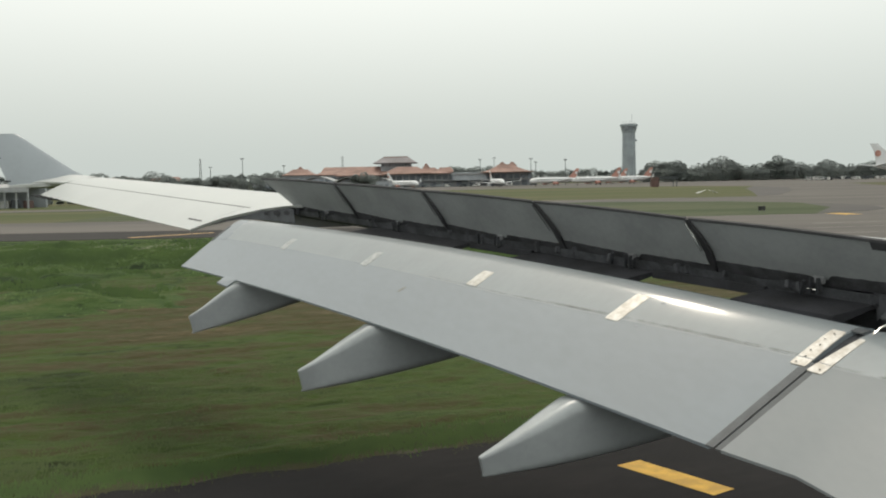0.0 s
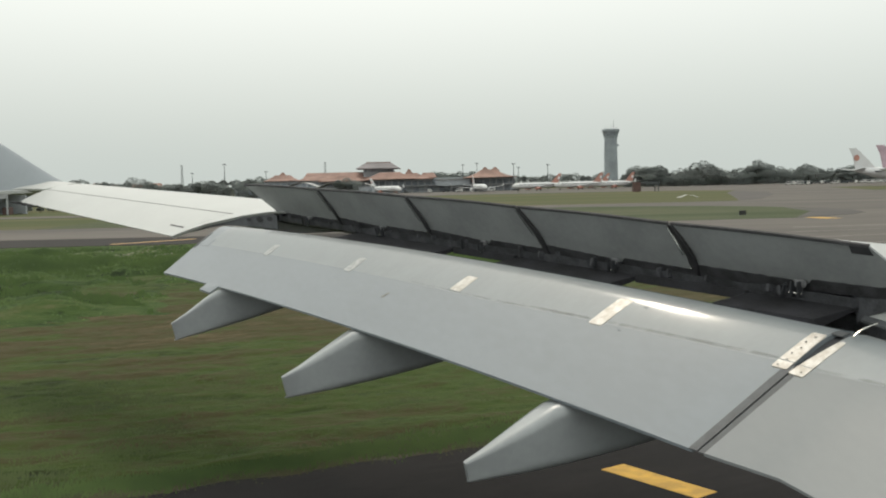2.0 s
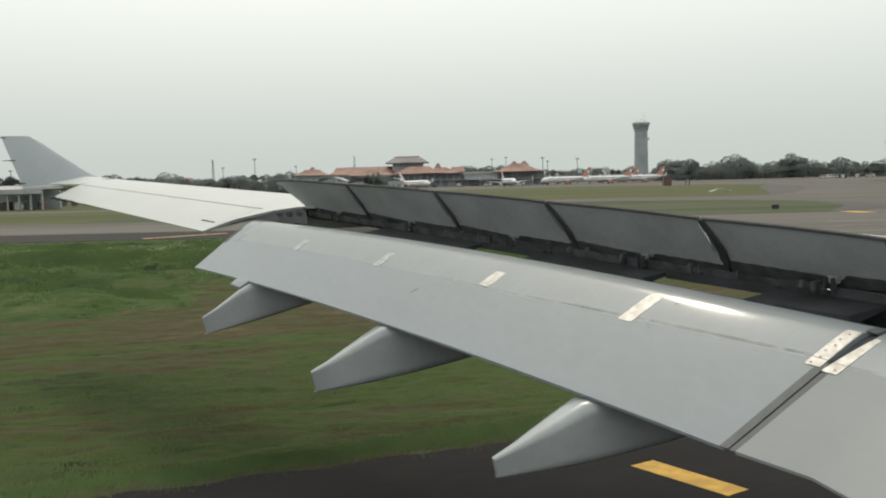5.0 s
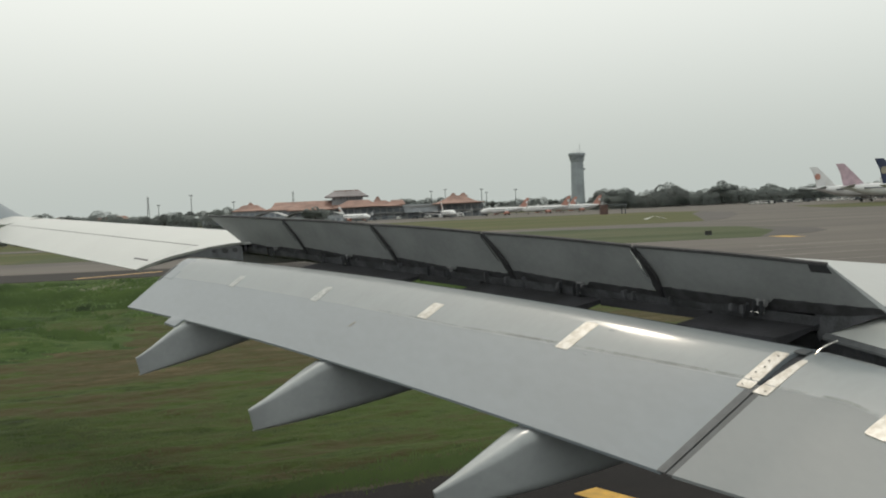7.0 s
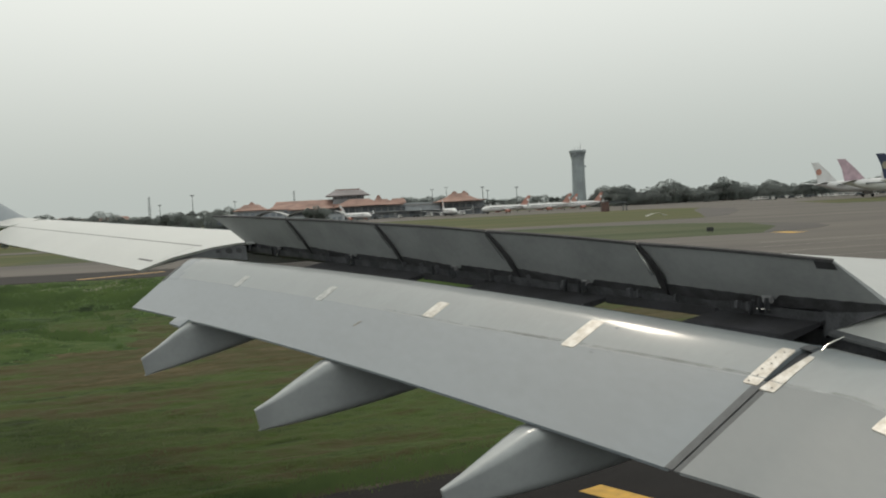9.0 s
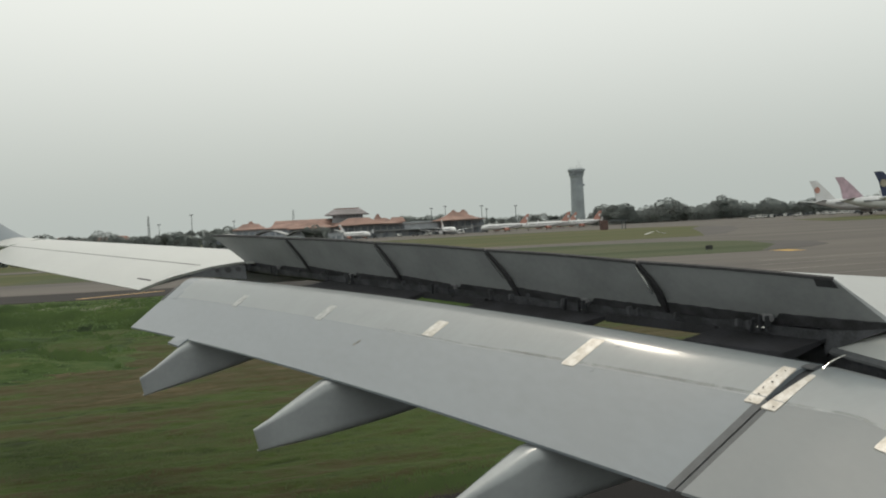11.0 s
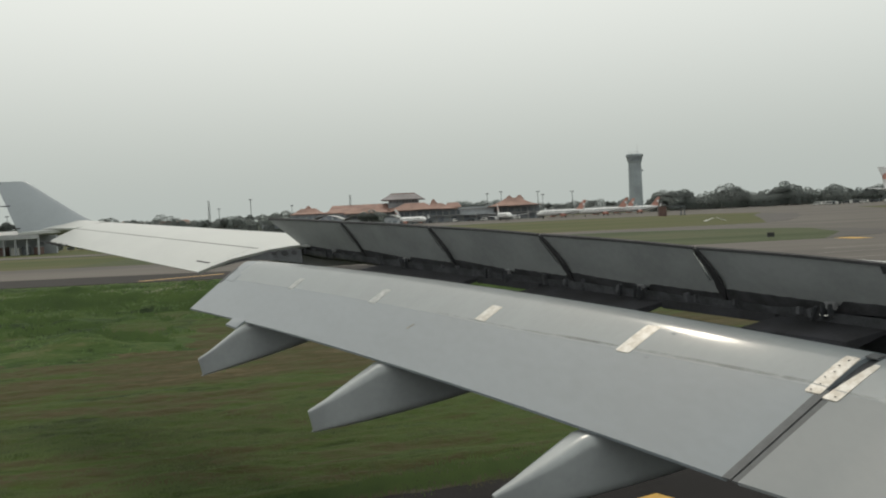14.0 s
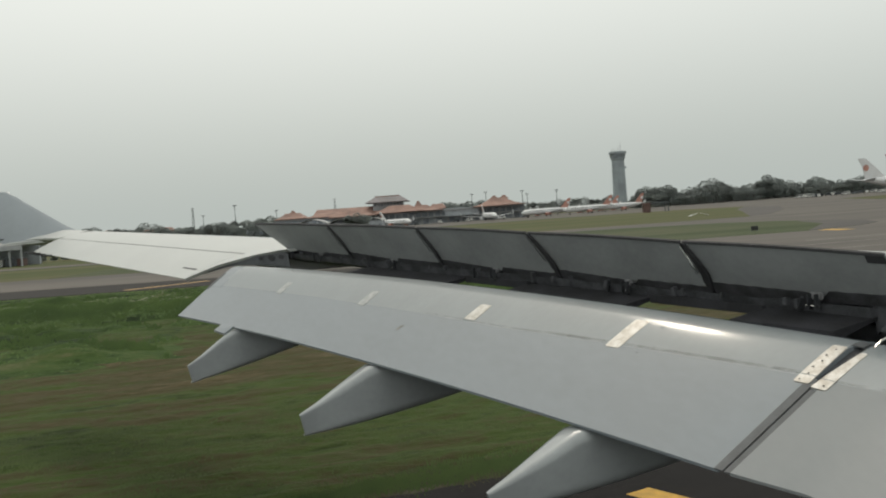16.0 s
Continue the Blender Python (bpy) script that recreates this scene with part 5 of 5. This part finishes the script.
def house(az, d, w, h, label):
    p = polar(az, d)
    root = thing("house", label, "house", "houses behind the trees")
    bm = bmesh.new()
    add_box(bm, (p.x - w / 2, p.y - 4, 0), (p.x + w / 2, p.y + 4, h))
    wl = part("wall", bm, WALL_PALE, root)
    for k in (-0.3, 0.0, 0.3):
        bm = bmesh.new()
        add_box(bm, (p.x + w * k - 0.6, p.y - 4.08, h - 2.0), (p.x + w * k + 0.6, p.y - 3.95, h - 0.8))
        part("window", bm, HAZED_GLASS, wl)
    bm = bmesh.new()
    hip_roof(bm, p.x - w / 2 - 0.8, p.x + w / 2 + 0.8, p.y - 4.8, p.y + 4.8, h, h + 2.8, 0.5, 0.1, 0.25)
    part("roof", bm, ROOF_TILE, root, "orange tiled roof", 25)
    return root


for az, w, h in ((-23.2, 16, 7.0), (-21.9, 12, 6.2), (-20.8, 10, 7.4), (-19.9, 14, 7.8), (-18.9, 18, 6.6), (-17.8, 11, 6.8), (-16.9, 13, 7.2)):
    house(az, 520, w, h - 0.2, "far house with an orange tiled roof among trees")

# open shed by the grass, beyond the wing tip
shed = thing("service_shed", "open service shed with a pale sheet roof", "shed")
bm = bmesh.new()
prism(bm, [(-128, 232, 5.3), (-107.5, 232, 5.3), (-110.5, 246, 6.3), (-126, 246, 6.3)], (0, 0, 0.25))
part("roof", bm, METAL_ROOF, shed, "pale sloping sheet roof")
bm = bmesh.new()
add_box(bm, (-127, 231.6, 4.3), (-108, 232.0, 5.35))
part("fascia", bm, WALL_PALE, shed, "pale fascia board")
bm = bmesh.new()
add_box(bm, (-127, 244, 0), (-109, 245, 5.6))
part("back_wall", bm, WALL_GREY, shed)
for k in range(7):
    bm = bmesh.new()
    add_box(bm, (-127 + k * 3.05, 232.2, 0), (-126.6 + k * 3.05, 232.6, 4.4))
    part("post", bm, WALL_PALE, shed)
for k, (w2, mat_) in enumerate(((2.0, CAR_PAINT), (1.6, RED_BOX), (2.4, CAR_PAINT), (1.2, CAR_DARK), (1.8, RED_BOX))):
    bm = bmesh.new()
    add_box(bm, (-124 + k * 3.1, 236, 0), (-124 + k * 3.1 + w2, 238.5, 2.0 + 0.3 * (k % 2)), None)
    tagged(part("cargo_crate", bm, mat_, bevel=0.08), "stored equipment crate under the shed", "crate", "crates in the shed")

# ---- control tower ----
tower = thing("control_tower", "tall grey concrete air traffic control tower with a flared cab", "tower")
TX, TY = polar(11.78, 800).x, 800


def ring_poly(r, z, n=8, off=22.5):
    return [(TX + r * math.cos(radians(off) + math.tau * k / n), TY + r * math.sin(radians(off) + math.tau * k / n), z) for k in range(n)]


bm = bmesh.new()
loft(bm, [ring_poly(6.3, 0), ring_poly(5.9, 30), ring_poly(5.7, 43.5)])
shaft = part("shaft", bm, TOWER_WALL, tower, "plain grey concrete shaft", 20)
bm = bmesh.new()
loft(bm, [ring_poly(5.9, 43.5), ring_poly(6.5, 45.4)])
part("cab_base", bm, TOWER_WALL, tower, "flared grey cab base", 20)
bm = bmesh.new()
loft(bm, [ring_poly(6.5, 45.4), ring_poly(7.3, 49.0)])
part("cab_glass", bm, HAZED_GLASS, tower, "dark sloping cab windows", 20)
bm = bmesh.new()
loft(bm, [ring_poly(7.5, 49.0), ring_poly(7.9, 49.4), ring_poly(7.9, 51.2), ring_poly(7.2, 51.4)])
part("cab_roof", bm, TOWER_WALL, tower, "grey cab roof with parapet", 20)
for k, (dx, hh) in enumerate(((-5, 2.5), (-2.5, 3.0), (0.5, 3.5), (2.8, 8.2), (5, 2.2))):
    bm = bmesh.new()
    tube(bm, (TX + dx, TY, 51.3), (TX + dx, TY, 51.3 + hh), 0.18, 0.08, 6)
    part("antenna", bm, MAST, tower, "thin roof antenna")
bm = bmesh.new()
add_box(bm, (TX + 5.6, TY - 1.5, 36), (TX + 6.9, TY + 1.5, 37.6))
part("balcony", bm, TOWER_WALL, tower, "small side balcony")


# ---- masts ----
def flood_mast(az, d, h, heads=True, lattice=False):
    p = polar(az, d)
    root = thing("light_mast", "tall lattice radio mast" if lattice else "tall apron floodlight mast", "mast", "masts")
    bm = bmesh.new()
    if lattice:
        for sx in (-1, 1):
            for sy in (-1, 1):
                tube(bm, p + Vector((sx * 0.9, sy * 0.9, 0)), p + Vector((sx * 0.45, sy * 0.45, h)), 0.13, 0.10, 5)
        for k in range(12):
            z0, z1 = h * k / 12, h * (k + 1) / 12
            for sy in (-1, 1):
                w_ = lerp(0.9, 0.45, k / 12)
                tube(bm, p + Vector((-w_, sy * w_, z0)), p + Vector((w_, sy * w_, z1)), 0.08, 0.08, 4)
    else:
        tube(bm, p, p + Vector((0, 0, h)), 0.34, 0.18, 8)
    part("pole", bm, MAST, root)
    if heads:
        for dx in (-1.1, 0, 1.1):
            bm = bmesh.new()
            add_box(bm, (p.x + dx * 0.8 - 0.36, p.y - 0.3, h - 0.2), (p.x + dx * 0.8 + 0.36, p.y + 0.3, h + 0.5))
            part("lamp_head", bm, MAST, root, bevel=0.1)
    return root


for az, el, d, lat in ((-15.2, 1.63, 700, True), (-14.6, 1.05, 700, False), (-12.65, 1.57, 600, False), (-10.1, 1.06, 700, False), (-6.4, 1.6, 740, True),
                       (2.4, 1.22, 690, False), (3.3, 1.3, 700, False), (5.64, 1.22, 600, False), (5.95, 1.0, 700, False), (7.82, 1.12, 620, False),
                       (14.9, 0.85, 760, False), (16.0, 0.7, 800, False), (-29.4, 1.5, 560, False), (-26.6, 1.2, 600, False), (-33.6, 1.1, 620, False), (-40.2, 0.9, 640, False)):
    flood_mast(az, d, 5.2 + d * math.tan(radians(el)), not lat, lat)


# ---- parked airliners ----
def airliner(label, length, span, fin_mat, nose_mat, group, fin_mark=None, belly=None):
    """Nose towards +y, wheels at z = 0, middle of the body over the origin."""
    L, R = length, length * 0.049
    zc = R + length * 0.042
    root = thing("airliner", label, "airplane", group)
    bm = bmesh.new()
    prof = ((-0.5, 0.10, 0.55), (-0.44, 0.32, 0.42), (-0.36, 0.60, 0.24), (-0.26, 0.90, 0.06), (-0.16, 1, 0), (0.0, 1, 0), (0.2, 1, 0), (0.36, 1, 0), (0.43, 0.86, -0.08), (0.475, 0.58, -0.2), (0.497, 0.2, -0.32), (0.5, 0.04, -0.35))
    loft(bm, [[(R * k * math.cos(a), L * y, zc + R * up + R * k * math.sin(a)) for a in [math.tau * i / 18 for i in range(18)]] for y, k, up in prof])
    body = part("fuselage", bm, PLANE_WHITE, root, "white painted fuselage", 50)
    bm = bmesh.new()
    add_box(bm, (-R * 1.01, L * -0.33, zc + R * 0.22), (R * 1.01, L * 0.38, zc + R * 0.34))
    part("window_band", bm, DARK_GLASS, body, "row of dark cabin windows")
    bm = bmesh.new()
    loft(bm, [[(R * k * 1.01 * math.cos(a), L * y, zc + R * up + R * k * 1.01 * math.sin(a)) for a in [math.tau * i / 18 for i in range(18)]] for y, k, up in ((0.405, 0.93, -0.05), (0.43, 0.865, -0.08), (0.475, 0.585, -0.2), (0.497, 0.21, -0.32), (0.501, 0.05, -0.35))])
    part("nose", bm, nose_mat, body, "painted nose", 50)
    for sx in (-1, 1):
        bm = bmesh.new()
        t = 0.035 * L * 0.32
        loft(bm, [[(sx * x, y0, z), (sx * x, (y0 + y1) / 2, z + tk), (sx * x, y1, z), (sx * x, (y0 + y1) / 2, z - tk)]
                  for x, y0, y1, z, tk in ((R * 0.6, -0.10 * L, 0.12 * L, zc - R * 0.5, t), (span * 0.19, -0.09 * L, 0.035 * L, zc - R * 0.3, t * 0.6), (span * 0.5, -0.145 * L, -0.10 * L, zc + R * 0.35, t * 0.2))])
        part("wing", bm, PLANE_GREY, root, "pale grey wing", 40)
        bm = bmesh.new()
        loft(bm, [[(sx * span * 0.5 + sx * 0.2 * k, lerp(-0.145, -0.16, k) * L, zc + R * 0.35 + k * 0.065 * L), (sx * span * 0.5 + sx * 0.2 * k + 0.12, lerp(-0.12, -0.15, k) * L, zc + R * 0.35 + k * 0.065 * L),
                   (sx * span * 0.5 + sx * 0.2 * k, lerp(-0.10, -0.142, k) * L, zc + R * 0.35 + k * 0.065 * L)] for k in (0, 1)])
        part("winglet", bm, nose_mat, root)
        bm = bmesh.new()
        ex, ey, ez, er = sx * span * 0.165, 0.07 * L, zc - R * 0.95, R * 0.52
        loft(bm, [[(ex + er * k * math.cos(a), ey + y * L, ez + er * k * math.sin(a)) for a in [math.tau * i / 14 for i in range(14)]] for y, k in ((-0.06, 0.55), (-0.02, 0.9), (0.03, 1.0), (0.05, 0.95), (0.05, 0.75), (0.03, 0.7))])
        part("engine", bm, belly or PLANE_WHITE, root, "engine under the wing", 40)
        bm = bmesh.new()
        loft(bm, [[(sx * x, y0, z), (sx * x, y1, z + 0.15), (sx * x, y2, z)] for x, y0, y1, y2, z in ((R * 0.2, -0.49 * L, -0.44 * L, -0.40 * L, zc + R * 0.5), (span * 0.19, -0.52 * L, -0.505 * L, -0.49 * L, zc + R * 0.8))])
        part("tailplane", bm, PLANE_GREY, root, "grey tailplane")
        bm = bmesh.new()
        tube(bm, (sx * R * 1.2, -0.04 * L, er * 0.5), (sx * R * 1.0, -0.04 * L, zc - R * 0.6), 0.16)
        tube(bm, (sx * R * 1.2 - 0.25, -0.04 * L, er * 0.45), (sx * R * 1.2 + 0.25, -0.04 * L, er * 0.45), er * 0.45, None, 12)
        part("main_gear", bm, TYRE, root, "dark main wheels")
    bm = bmesh.new()
    tube(bm, (0, 0.38 * L, R * 0.25), (0, 0.38 * L, zc - R * 0.7), 0.12)
    tube(bm, (-0.2, 0.38 * L, R * 0.22), (0.2, 0.38 * L, R * 0.22), R * 0.22, None, 12)
    part("nose_gear", bm, TYRE, root, "dark nose wheel")
    bm = bmesh.new()
    top = zc + R * 0.6 + 0.165 * L
    loft(bm, [[(0.0, y0, z), (tk, (y0 + y1) / 2, z), (0, y1, z), (-tk, (y0 + y1) / 2, z)] for y0, y1, z, tk in ((-0.475 * L, -0.295 * L, zc + R * 0.7, 0.3), (-0.495 * L, -0.385 * L, zc + R * 0.7 + 0.09 * L, 0.2), (-0.53 * L, -0.465 * L, top, 0.1))])
    fin = part("fin", bm, fin_mat, root, "painted tail fin", 40)
    if fin_mark:
        for sx in (-1, 1):
            bm = bmesh.new()
            cy, cz, rr = -0.465 * L, zc + R * 0.7 + 0.085 * L, 0.024 * L
            ring = [(sx * 0.34, cy + rr * math.cos(a), cz + rr * math.sin(a)) for a in [math.tau * i / 14 for i in range(14)]]
            loft(bm, [ring, [(x * 0.4, y, z) for x, y, z in ring]])
            part("fin_emblem", bm, fin_mark, fin, "plain round emblem patch")
    return root


def place(ob, az, d, turn):
    ob.matrix_basis = Matrix.Translation(polar(az, d, 0.05)) @ pose(0, 0, 0, 0, 0, turn)
    return ob


JETS = "airliners parked on the apron"
jet = place(airliner("white and red twin-engine airliner parked on the apron", 38, 34, PLANE_RED, PLANE_WHITE, JETS, PLANE_WHITE, PLANE_RED), 7.1, 575, 118)
copy_thing(jet, Matrix.Translation(polar(9.75, 575, 0.05)) @ pose(0, 0, 0, 0, 0, 116))
copy_thing(jet, Matrix.Translation(polar(11.85, 600, 0.05)) @ pose(0, 0, 0, 0, 0, 118))
copy_thing(jet, Matrix.Translation(polar(10.4, 640, 0.05)) @ pose(0, 0, 0, 0, 0, 120))
place(airliner("white airliner parked nose-on by the terminal", 36, 34, PLANE_WHITE, PLANE_WHITE, JETS, PLANE_RED), 3.42, 560, 190)
place(airliner("white airliner with a red striped tail by the terminal", 36, 34, PLANE_WHITE, PLANE_WHITE, JETS, PLANE_RED, PLANE_RED), -2.6, 570, 215)
place(airliner("wide-body airliner with a white tail and a round red emblem", 70, 62, PLANE_WHITE, PLANE_WHITE, JETS, PLANE_RED), 28.8, 480, -82)
place(airliner("wide-body airliner with a pink tail", 70, 62, FIN_PINK, PLANE_WHITE, JETS), 30.4, 440, -82)
place(airliner("wide-body airliner with a dark blue tail and a gold emblem", 70, 62, FIN_NAVY, PLANE_WHITE, JETS, GOLD), 32.7, 390, -82)


# ---- apron clutter ----
def vehicle(az, d, turn, mat, long=5.5, tall=2.2, label="white apron service van"):
    root = thing("service_van", label, "vehicle", "vehicles on the apron")
    bm = bmesh.new()
    add_box(bm, (-1.0, -long / 2, 0.45), (1.0, long / 2, tall * 0.55))
    part("body", bm, mat, root, bevel=0.12)
    bm = bmesh.new()
    add_box(bm, (-0.95, -long / 2 + 0.1, tall * 0.5), (0.95, long / 2 - 1.2, tall))
    part("cabin", bm, mat, root, bevel=0.15)
    bm = bmesh.new()
    add_box(bm, (-0.97, -long / 2 + 0.5, tall * 0.62), (0.97, long / 2 - 1.4, tall * 0.86))
    part("window", bm, DARK_GLASS, root)
    for sx in (-1, 1):
        for sy in (-1, 1):
            bm = bmesh.new()
            tube(bm, (sx * 0.75, sy * long * 0.32, 0.4), (sx * 1.02, sy * long * 0.32, 0.4), 0.4, None, 12)
            part("wheel", bm, TYRE, root)
    root.matrix_basis = Matrix.Translation(polar(az, d, 0.05)) @ pose(0, 0, 0, 0, 0, turn)
    return root


van = vehicle(22.9, 590, 80, CAR_PAINT)
van_dark = vehicle(23.4, 585, 95, CAR_DARK, 5.0, 1.9, "dark apron service car")
rv = random.Random(4)
for k in range(20):
    src = van if rv.random() < 0.6 else van_dark
    copy_thing(src, Matrix.Translation(polar(22.4 + 0.36 * k + rv.uniform(-0.1, 0.1), rv.uniform(560, 640), 0.05)) @ pose(0, 0, 0, 0, 0, rv.uniform(0, 360)))
for k in range(8):
    copy_thing(van if k % 2 else van_dark, Matrix.Translation(polar(-1.0 + 1.1 * k + rv.uniform(-0.3, 0.3), rv.uniform(600, 625), 0.05)) @ pose(0, 0, 0, 0, 0, rv.uniform(0, 360)))

gantry = thing("test_rig", "red steel cabin with an open frame standing on the grass", "steel frame")
gp = polar(13.35, 411)
bm = bmesh.new()
add_box(bm, (gp.x - 1.7, gp.y - 1.6, 0), (gp.x + 1.7, gp.y + 1.6, 4.6))
part("cabin", bm, RED_BOX, gantry, "red steel cabin", bevel=0.1)
bm = bmesh.new()
add_box(bm, (gp.x + 1.6, gp.y - 0.3, 4.0), (gp.x + 10.6, gp.y + 0.3, 4.6))
part("beam", bm, CAR_DARK, gantry, "dark horizontal beam")
for dx in (8.6, 10.2):
    bm = bmesh.new()
    add_box(bm, (gp.x + dx - 0.2, gp.y - 0.2, 0), (gp.x + dx + 0.2, gp.y + 0.2, 4.1))
    part("leg", bm, CAR_DARK, gantry)


def taxi_sign(az, d, w, h, face, label):
    p = polar(az, d)
    root = thing("taxiway_sign", label, "sign", "taxiway signs")
    bm = bmesh.new()
    add_box(bm, (p.x - w / 2, p.y - 0.12, 0.25), (p.x + w / 2, p.y + 0.12, 0.25 + h))
    part("panel", bm, face, root, bevel=0.03)
    bar = SIGN_BLACK if face is YELLOW else YELLOW
    for k in (-0.28, 0.0, 0.28) if face is YELLOW else ():
        bm = bmesh.new()
        add_box(bm, (p.x + w * k - w * 0.08, p.y - 0.135, 0.25 + h * 0.28), (p.x + w * k + w * 0.08, p.y - 0.12, 0.25 + h * 0.72))
        part("sign_bar", bm, bar, root)
    for sx in (-1, 1):
        bm = bmesh.new()
        add_box(bm, (p.x + sx * w * 0.35 - 0.05, p.y - 0.05, -0.02), (p.x + sx * w * 0.35 + 0.05, p.y + 0.05, 0.27))
        part("foot", bm, MAST, root)
    return root


taxi_sign(19.69, 127.5, 1.0, 0.6, SIGN_BLACK, "dark taxiway sign seen from behind on the grass")
tent = thing("windbreak_tent", "small white canvas shelter on the grass", "tent")
tp = polar(16.5, 262)
for sx in (-1, 1):
    bm = bmesh.new()
    prism(bm, [(tp.x + sx * 0.3, tp.y, 0.9), (tp.x + sx * 3.0, tp.y - 1.0, 0.02), (tp.x + sx * 3.0, tp.y + 1.5, 0.02)], (0, 0.15, 0.08))
    part("flap", bm, CANVAS, tent)
